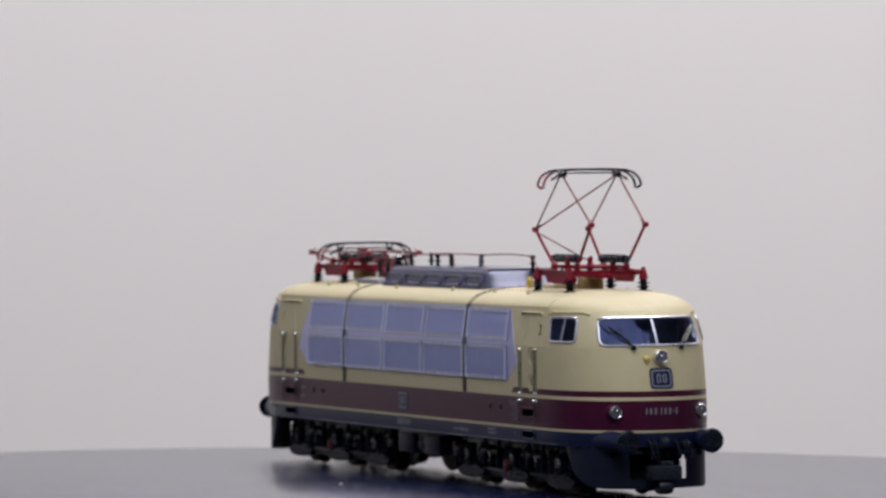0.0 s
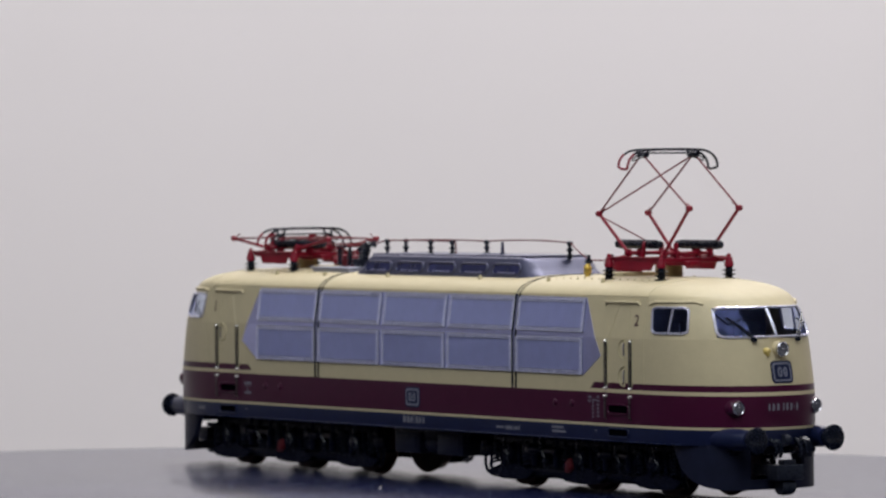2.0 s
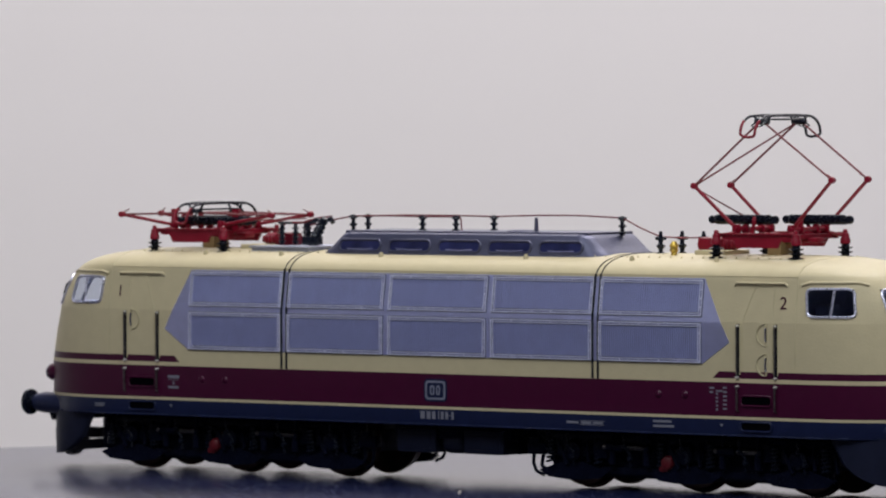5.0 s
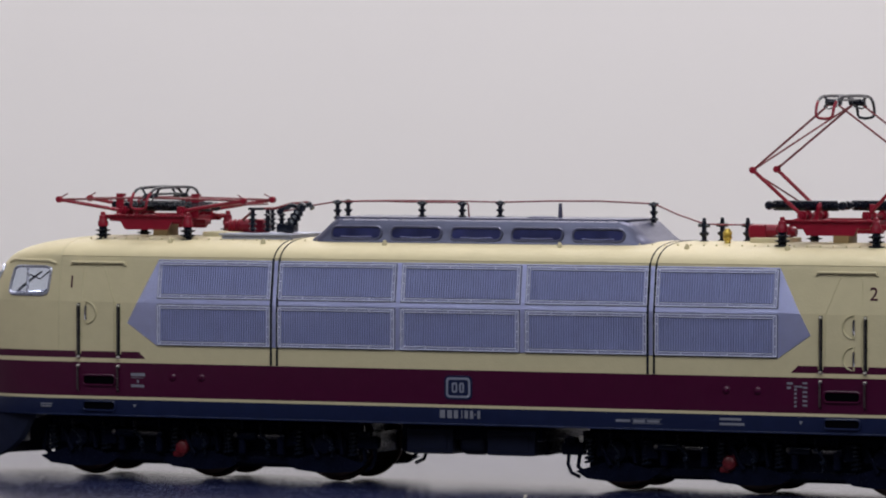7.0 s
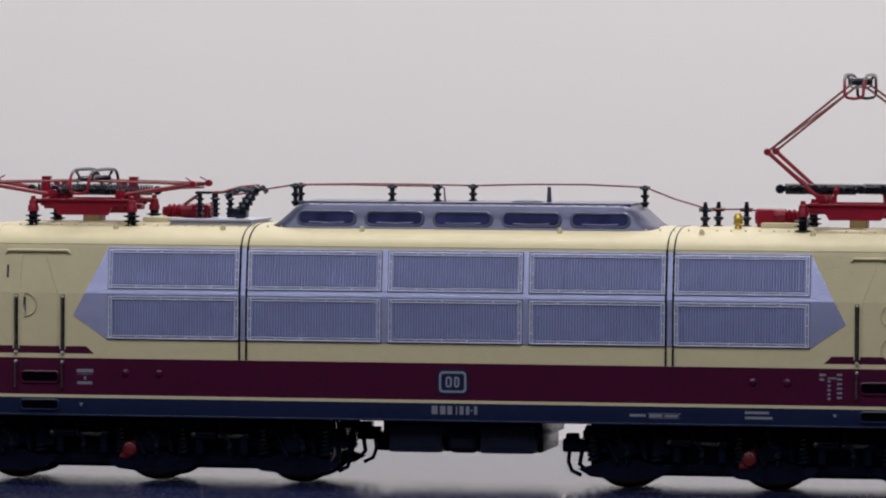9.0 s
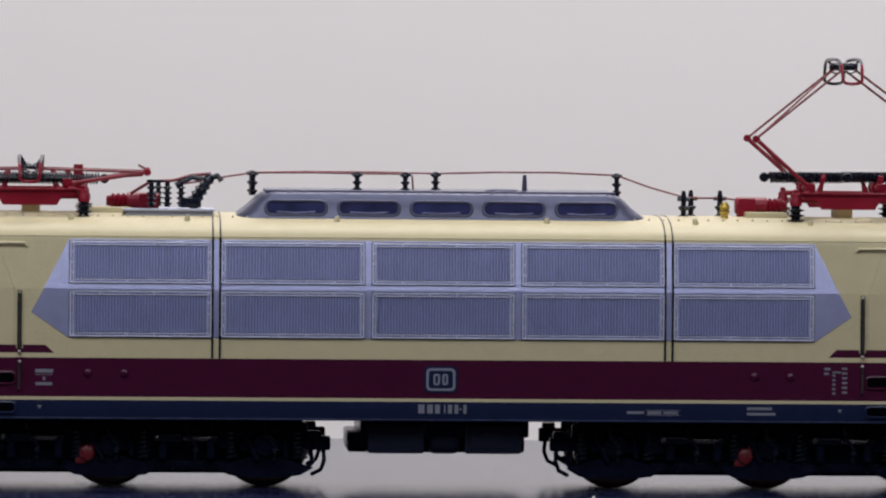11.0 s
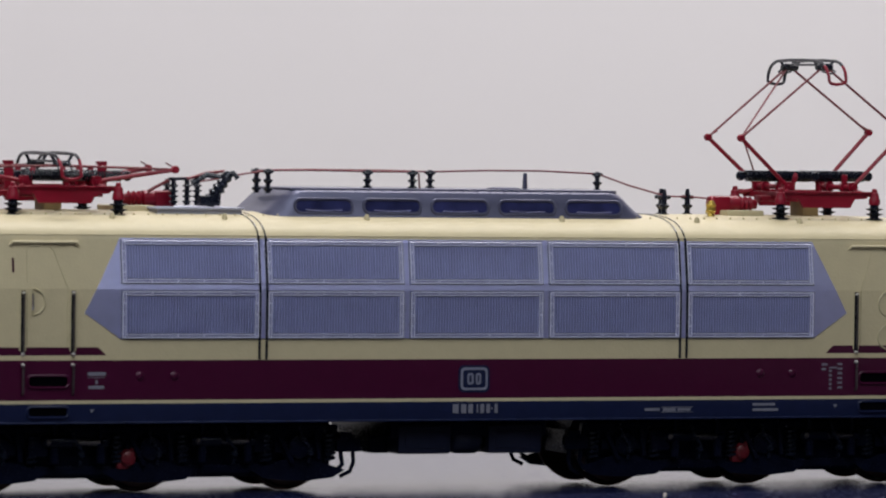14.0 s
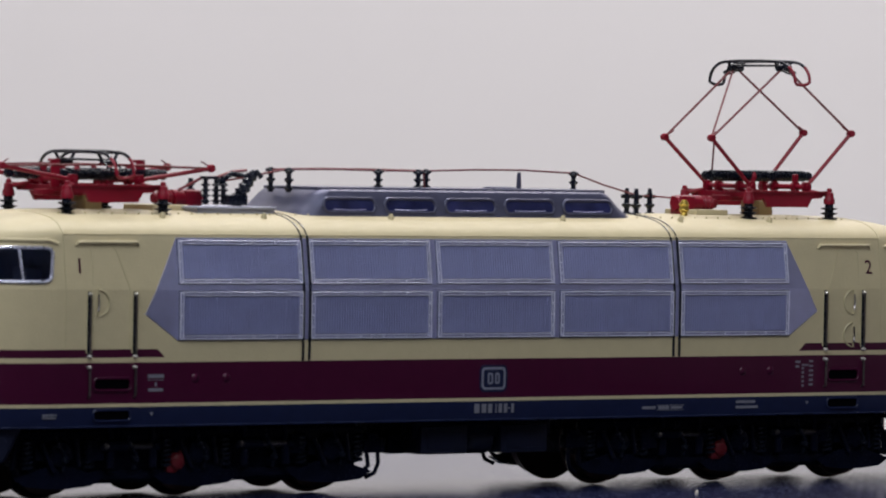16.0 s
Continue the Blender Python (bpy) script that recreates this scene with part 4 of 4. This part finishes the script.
def pantograph(parent, cx, raised, turn):
    """Double-scissor pantograph: base on insulators, four lower arms, four upper arms and the head."""
    f = Mesh()
    for sy in (-1, 1):
        y = sy * 8.4
        v = [(-8.4, 50.1), (8.4, 50.1), (7.6, 48.9), (5.4, 48.8), (4.5, 47.3), (-4.5, 47.3), (-5.4, 48.8), (-7.6, 48.9)]
        f.add([(x, y - 0.3, z) for x, z in v] + [(x, y + 0.3, z) for x, z in v], [tuple(range(8)), tuple(range(15, 7, -1))] + [(i, (i + 1) % 8, 8 + (i + 1) % 8, 8 + i) for i in range(8)])
        f.box(-8.6, 8.6, min(y, y + sy * 0.8), max(y, y + sy * 0.8), 49.8, 50.15, 0.08)
        for x in (-9, 9):
            f.turned((x, sy * 9, 47.9), (x, sy * 9, 50.7), [(0, 1.0), (0.3, 1.0), (0.42, 0.8), (0.7, 0.75), (0.75, 0.5), (0.95, 0.45), (1, 0.25)], 12)
            f.tube([(x, sy * 9, 49.4), (x * 0.7, sy * 6.4, 50.2)], 0.35, 8)
    for x in (-6.2, 6.2):
        f.box(x - 0.8, x + 0.8, -8.6, 8.6, 48.9, 49.9, 0.2)
        f.rod((x, -6.8, 50.8), (x, 6.8, 50.8), 0.45, n=12)
        for y in (-6.0, 6.0, -2.9, 2.9):
            f.turned((x, y - 0.4, 50.8), (x, y + 0.4, 50.8), [(0, 0.9), (1, 0.9)], 14)
        for y in (-2.9, 2.9):
            f.box(x - 0.5, x + 0.5, y - 0.3, y + 0.3, 50.6, 53.0, 0.15)
    f.box(-9, 9, -1.5, 1.5, 48.2, 49.2, 0.25)
    for x, y in ((-4.4, -3.6), (4.6, 3.4)):
        f.turned((x, y, 49.6), (x * 0.8, y, 53.2), [(0, 0.7), (0.5, 0.35), (0.8, 0.6), (1, 0.3)], 10)
    if not raised:
        for sx in (-1, 1):
            f.box(sx * 8.0 - 0.8, sx * 8.0 + 0.8, 3.4, 3.8, 49.5, 53.9, 0.1).box(sx * 8.0 - 0.8, sx * 8.0 + 0.8, 2.6, 3.8, 53.6, 54.1, 0.1)
    base = part("pantograph", f, RED, parent, ("raised red pantograph" if raised else "lowered red pantograph") + " with black collector head", sharp=30)
    base.matrix_basis = at_mm(cx, 0, 0) @ turn
    for x in (-9, 9):
        for y in (-9, 9):
            part("insulator", shed_insulator(Mesh(), x, y, 44.9, 48.0, 1.55, 3), BLACK, base, "black ribbed insulator")
    part("support_post", Mesh().box(-1.5, 1.5, -2.6, 2.6, 45.0, 48.3, 0.2), TAN, base, "tan plastic support post")
    jx, jz = (15.55, 59.7) if raised else (19.6, 52.9)
    hz = 71.2 if raised else 53.3
    for sx in (-1, 1):
        for sy in (-1, 1):
            jz = (59.7 + 0.6 * sx) if raised else 52.9
            lo = Mesh().tube([(sx * 6.2, sy * 6.0, 50.8), (sx * jx, sy * 6.6, jz)], 0.36, 8)
            lo.turned((sx * jx, sy * 6.6 - 0.6, jz), (sx * jx, sy * 6.6 + 0.6, jz), [(0, 0.55), (0.2, 0.65), (0.8, 0.65), (1, 0.55)], 12)
            lo.box(sx * 6.2 - 0.8, sx * 6.2 + 0.8, sy * 6 - 0.35, sy * 6 + 0.35, 50.2, 51.7, 0.2)
            part("lower_arm", lo, RED, base, "red lower pantograph arm")
            up = Mesh().tube([(sx * jx, sy * 6.6, jz), (sx * 0.7, sy * 6.9, hz)], 0.21, 6)
            up.tube([(sx * jx, sy * 6.2, jz + 0.3), (sx * (jx - 1.5), sy * 6.0, jz + 1.1)], 0.13, 5)
            part("upper_arm", up, RED_DARK, base, "thin dark red upper pantograph rod")
    jz = 59.1 if raised else 52.9
    part("brace_rod", Mesh().tube([(-jx, -6.5, jz), (-0.6, 6.6, hz)], 0.18, 6), RED_DARK, base, "diagonal brace rod")
    part("brace_rod", Mesh().tube([(-jx + 0.8, -6.3, jz - 0.8), (-7.4, 3.6, 51.6)], 0.17, 6), RED_DARK, base, "diagonal brace rod")
    zs = 52.6 if raised else 51.7
    length = 12.4 if raised else 17.0
    for x0, y in ((-12.8, -2.9), (0.4, 2.9)) if raised else ((-5.5, -3.4), (-11.5, 3.4)):
        s = Mesh().spring((x0, y, zs), (x0 + length, y, zs), 0.85, 0.17, 34)
        s.rod((x0 - 1.0, y, zs), (x0 + length + 1.0, y, zs), 0.3, n=8)
        for x in (x0 - 0.9, x0 + length + 0.9):
            s.turned((x, y - 0.5, zs), (x, y + 0.5, zs), [(0, 0.7), (0.3, 0.85), (0.7, 0.85), (1, 0.7)], 12)
        part("tension_spring", s, BLACK, base, "black coiled tension spring")
    # head: two thin strips with drooping horns that join in loops at the ends
    zt = hz + (1.35 if raised else 1.9)
    hd = Mesh()
    for sx in (-1, 1):
        hd.tube([(sx * 1.9, -7.0, zt), (sx * 1.9, -3, zt + 0.12), (sx * 1.9, 3, zt + 0.12), (sx * 1.9, 7.0, zt)], 0.30, 8, 0)
        hd.rod((sx * 0.7, -6.6, hz + 0.7), (sx * 0.7, 6.6, hz + 0.7), 0.2, n=8, mi=0)
    for sy in (-1, 1):
        hub = 0.7 if raised else 0.4
        hd.turned((-1.5, sy * 6.7, hz + 0.3), (1.5, sy * 6.7, hz + 0.3), [(0, hub * 0.8), (0.2, hub), (0.8, hub), (1, hub * 0.8)], 12, 0)
        for x in (-1.9, 1.9):
            hd.tube([(x * 0.5, sy * 6.7, hz + 0.4), (x, sy * 6.5, zt)], 0.26, 6, 0)
        horn = [(-1.9 + 0.3 * (i / 8), sy * (7.0 + 5.0 * math.sin(i / 8 * 1.5)), zt - 3.5 * (i / 8) ** 1.9) for i in range(9)]
        end = [(-1.1, sy * 11.7, zt - 3.9), (0.0, sy * 11.55, zt - 4.05), (1.1, sy * 11.7, zt - 3.9)]
        hd.tube(horn[:5], 0.28, 8, 0)
        hd.tube(horn[4:] + end + [(-x, y, z) for x, y, z in horn[:3:-1]], 0.28, 8, 1 if (sy < 0) == raised else 0)
        hd.tube([(-x, y, z) for x, y, z in horn[:5]], 0.28, 8, 0)
        hd.tube([(-0.9, sy * 6.9, hz + 0.4), (-1.2, sy * 8.6, hz - 0.5), (0, sy * 9.4, hz - 0.9), (1.2, sy * 8.6, hz - 0.5), (0.9, sy * 6.9, hz + 0.4)], 0.16, 6, 0)
    part("collector_head", hd, [BLACK, RED], base, "black collector strips with curved horns")
    return base


def roof(parent):
    # vent housing with five lights on each side
    m = Mesh()
    ring = []
    for z, hx, hy, r in ((45.0, 35.2, 10.6, 4.0), (45.8, 34.6, 10.4, 3.9), (46.6, 33.4, 10.0, 3.6), (47.6, 32.2, 9.75, 3.2), (48.8, 30.9, 9.45, 2.8), (49.5, 30.0, 9.1, 2.4), (49.8, 29.2, 8.6, 2.2)):
        ring.append([(x, y, z) for x, y in rounded(-hx, hx, -hy, hy, r, 6)])
    k = len(ring[0])
    m.add([p for r in ring for p in r], [(a * k + i, a * k + (i + 1) % k, (a + 1) * k + (i + 1) % k, (a + 1) * k + i) for a in range(len(ring) - 1) for i in range(k)] + [tuple((len(ring) - 1) * k + i for i in range(k))])
    m.box(-29.5, 29.5, -8.0, 8.0, 49.6, 50.15, 0.2)
    box = part("roof_vent_housing", m, ROOF_GREY, parent, "grey roof vent housing with rounded ends", sharp=30)

    def wall(x, z, off):
        return (x, -(9.75 - (z - 47.6) * 0.26 + off), z)
    for sgn in (Matrix(), HALF_TURN):
        for i in range(5):
            xc = -24.4 + 12.2 * i
            lo = rounded(xc - 5.1, xc + 5.1, 46.05, 48.35, 1.05, 6)
            n = len(lo)
            rim = Mesh().tube([wall(x, z, 0.16) for x, z in lo], 0.26, 6, closed=True)
            ob = part("vent_window", rim, ROOF_GREY, box, "long rounded roof vent window with blue glass")
            gl = Mesh().add([wall(x, z, 0.10) for x, z in lo] + [wall(x, z, -0.2) for x, z in lo], [tuple(range(n))] + [(a, (a + 1) % n, n + (a + 1) % n, n + a) for a in range(n)])
            # Added pale bar, drawn as the light streak reflected low in the glass.
            streak = Mesh().tube([wall(x, 46.42 + 0.12 * abs(x - xc) / 3.0, 0.10) for x in (xc - 3.2, xc - 1.5, xc, xc + 1.5, xc + 3.2)], 0.08, 6)
            o3 = part("vent_glint", streak, SILVER, box, "thin bright bar drawn as the reflection in the vent glass")
            o3.matrix_basis = sgn
            o2 = part("vent_glass", gl, BLUE_GLASS, box, "dark blue vent glass")
            ob.matrix_basis = o2.matrix_basis = sgn
    rv = Mesh()
    for i in range(24):
        for y in (-8.6, 8.6):
            x = -28 + 56 * i / 23
            rv.turned((x, y, 49.75), (x, y, 50.05), [(0, 0.22), (1, 0.1)], 6)
    part("rivets", rv, ROOF_GREY, box)
    # busbar and its insulators
    ins = [(-31.6, 2.6, 49.4), (-31.5, -2.6, 49.4), (-13.9, -3.0, 50.0), (-5.75, -2.9, 50.0), (-0.3, 2.6, 50.0), (30.6, 2.5, 49.6)]
    for x, y, z in ins:
        m = shed_insulator(Mesh(), x, y, z - 0.3, 52.4, 0.82, 2)
        m.turned((x, y, 52.2), (x, y, 53.2), [(0, 0.5), (0.4, 0.7), (0.7, 0.6), (1, 0.3)], 10).rod((x - 0.9, y, 52.75), (x + 0.9, y, 52.75), 0.3, n=8)
        part("roof_insulator", m, BLACK, parent, "black roof insulator carrying the busbar")
    bus = [(-31.6, 2.6, 52.85), (-22, 2.6, 53.05), (-10, 2.6, 53.05), (-0.3, 2.6, 52.9), (10, 2.7, 53.2), (20, 2.6, 53.25), (30.6, 2.5, 52.85), (36, 1.0, 50.9), (41.75, -0.75, 49.3), (45, 1.8, 49.1), (48.5, 4.25, 49.1), (53, 1.5, 48.7)]
    part("busbar", Mesh().tube(bus, 0.16, 8), RED_DARK, parent, "thin dark red busbar wire along the roof")
    bus = [(-44.5, -1.5, 50.7), (-40, -1.8, 51.4), (-36, -2.2, 52.2), (-31.5, -2.6, 52.9), (-22, -2.8, 53.0), (-13.9, -3.0, 52.9), (-5.75, -2.9, 52.9), (-4.6, -2.8, 52.6), (-4.4, -2.8, 50.0)]
    part("busbar", Mesh().tube(bus, 0.16, 8), RED_DARK, parent, "thin dark red busbar wire along the roof")
    part("busbar", Mesh().tube([(-31.6, 2.6, 52.8), (-31.5, -2.6, 52.8)], 0.16, 8), RED_DARK, parent, "short cross wire")
    part("mast", Mesh().turned((14.4, -3.8, 50.0), (14.4, -3.8, 52.9), [(0, 0.75), (0.1, 0.45), (1, 0.32)], 10), ROOF_GREY, parent, "short grey aerial mast")
    part("aerial_plate", Mesh().turned((10.6, -3.6, 50.1), (10.6, -3.6, 50.5), [(0, 3.0), (0.7, 2.8), (1, 2.2)], 24), ROOF_GREY, parent)
    for x, y in ((41.75, -0.75), (43.5, 4.25), (48.5, 4.25)):
        m = shed_insulator(Mesh(), x, y, 45.2, 48.8, 0.95, 2)
        m.turned((x, y, 48.6), (x, y, 50.4), [(0, 0.6), (0.4, 0.5), (1, 0.3)], 8).rod((x - 1.1, y, 49.0), (x + 1.1, y, 49.0), 0.35, n=8)
        part("roof_insulator", m, BLACK, parent, "black roof insulator with a clamp")
    part("horn", Mesh().turned((48.2, -5.9, 45.0), (48.2, -5.9, 48.2), [(0, 0.8), (0.3, 0.55), (0.45, 0.9), (0.6, 0.75), (0.75, 0.9), (1, 0.4)], 12), BRASS, parent, "small golden brass fitting on the roof")
    # air cylinders beside the pantographs
    for s in (1, -1):
        d = 0.0 if s > 0 else 3.3
        m = Mesh().turned((s * (50.6 - d), 0, 47.5), (s * (59.5 - d), 0, 47.5), [(0, 1.25), (0.04, 1.45), (0.6, 1.45), (0.62, 1.0), (0.67, 1.4), (0.72, 1.0), (0.77, 1.4), (0.82, 1.0), (0.87, 1.35), (0.92, 0.9), (1, 0.8)], 18)
        m.box(min(s * (51 - d), s * (54 - d)), max(s * (51 - d), s * (54 - d)), -1.6, 1.6, 45.2, 48.8, 0.25)
        part("air_cylinder", m, RED, parent, "red pantograph air cylinder")
        part("cylinder_mount", Mesh().box(min(s * 52, s * 59), max(s * 52, s * 59), -4.5, 4.5, 44.8, 46.5, 0.25), CREAM, parent)
    # switch gear beside the lowered pantograph
    pl = Mesh().box(-53.0, -38.2, -8.6, 7.6, 44.6, 45.95, 0.2).box(-53.4, -38.0, -9.0, 8.0, 45.95, 46.35, 0.15)
    gear = part("roof_plate", pl, SILVER_PLATE, parent, "flat silver roof plate under the switch gear")
    for x, y in ((-48.6, -4.0), (-45.9, -3.0), (-47.4, 2.4), (-43.6, -1.6)):
        part("insulator", shed_insulator(Mesh(), x, y, 46.6, 50.8, 0.82, 4), BLACK, gear, "black ribbed insulator")
    sw = Mesh().box(-49.4, -46.4, -4.5, -3.4, 50.7, 51.2, 0.15).turned((-42.2, -2.4, 46.6), (-38.4, -3.0, 52.0), [(0, 1.3), (0.08, 1.35), (0.12, 0.8), (0.2, 1.25), (0.28, 0.8), (0.36, 1.25), (0.44, 0.8), (0.52, 1.2), (0.6, 0.8), (0.68, 1.1), (0.76, 0.7), (0.84, 1.0), (1, 0.6)], 14)
    sw.tube([(-44.5, -1.5, 50.2), (-41.8, -1.2, 51.6), (-39.6, -1.6, 51.2), (-37.4, -2.2, 51.9), (-36.8, -2.4, 51.0)], 0.5, 8).box(-43.8, -40.2, -3.8, -1.2, 46.5, 48.2, 0.3)
    part("switch", sw, BLACK, gear, "black high-voltage switch gear")
    part("lead", Mesh().tube([(-52, -1.0, 48.8), (-48.6, -2.8, 50.9), (-45, -1.6, 51.0), (-41.8, -1.0, 51.9), (-38.5, -0.5, 52.2)], 0.28, 6), RED_DARK, gear)
    # rows of roof studs and lifting lugs
    for x in (-62.0, -42.6, -17.6, 17.6, 42.6, 62.0):
        for s in (-1, 1):
            part("lifting_lug", Mesh().turned((x, s * 12.2, 44.1), (x, s * 12.2, 45.5), [(0, 0.55), (0.6, 0.5), (1, 0.25)], 10), CREAM, parent)
    st = Mesh()
    for x in np.arange(-80, 80.1, 2.5):
        for q in (-1, 1):
            st.turned((x, q * 9.9, 44.85), (x, q * 9.9, 45.4), [(0, 0.24), (0.7, 0.2), (1, 0.08)], 6)
    part("studs", st, CREAM, parent, "fine row of cream roof studs")["kind"] = "stuff"
    # joints over the roof
    for x in (-37.75, 37.75):
        for dx in (-0.62, 0.62):
            pts = [(x + dx, -half_width(z) - 0.02, z) for z in np.linspace(41.9, 45.62, 14)]
            pts += [(px, -y, z) for px, y, z in pts[::-1]]
            part("roof_joint", Mesh().tube(pts, 0.15, 6), BLACK, parent, "thin black joint over the roof")
    for x in (-83.0, 83.0):
        pts = []
        for z in np.linspace(41.9, 45.3, 14):
            pts.append((x, -nose_y_at_x(abs(x), z) - 0.0, z))
        pts += [(px, -y, z) for px, y, z in pts[::-1]]
        part("cab_roof_seam", Mesh().tube(pts, 0.12, 5), CREAM_EDGE, parent)


def digit(parent, text, x, m):
    cu = bpy.data.curves.new("cab_number", "FONT")
    cu.body, cu.size, cu.extrude, cu.align_x = text, 0.0034, 0.00002, "CENTER"
    cu.materials.append(MAROON)
    ob = new("cab_number", cu)
    ob.parent = parent
    ob.matrix_basis = m @ pose(x * MM, -(half_width(35.9) + 0.10) * MM, 0.0359, 81.6, 0, 0)
    return tagged(ob, "small dark red cab number " + text)


def locomotive():
    loco = new("model_locomotive")
    tagged(loco, "cream and maroon electric model locomotive standing on a turntable disc", "model locomotive")
    body_shell(loco)
    windows(loco)
    side_wall(loco)
    front_end(loco, HALF_TURN)
    underframe(loco)
    bogie(loco, 55.2)
    bogie(loco, -55.2)
    below = set(loco.children)
    roof(loco)
    raised = pantograph(loco, 68.9, True, Matrix())
    pantograph(loco, -68.9, False, HALF_TURN)
    for ob in loco.children:
        if ob not in below and ob.name.startswith(("roof_vent", "roof_insulator", "busbar", "mast", "aerial", "pantograph")):
            ob.location.z -= 0.00015 if ob is raised else 0.00042
    digit(loco, "2", 80.2, Matrix())
    digit(loco, "1", -80.4, Matrix())
    return loco


room()
the_disc = turntable()
the_loco = locomotive()


def motions():
    """The disc turns steadily and carries the model round with it."""
    turns = [(0.0, -67.21), (2.0, -54.23), (4.0, -41.38), (6.0, -28.63), (8.0, -15.91), (10.0, -3.10), (12.0, 9.72), (14.0, 22.52), (16.0, 35.27)]
    lean = pose(0, 0, 0.00017, 1.13, 0, 0)
    walk(the_disc, [(t, pose(0, 0, 0, 0, 0, a)) for t, a in turns])
    walk(the_loco, [(t, pose(0, 0, 0, 0, 0, a) @ lean) for t, a in turns])


motions()
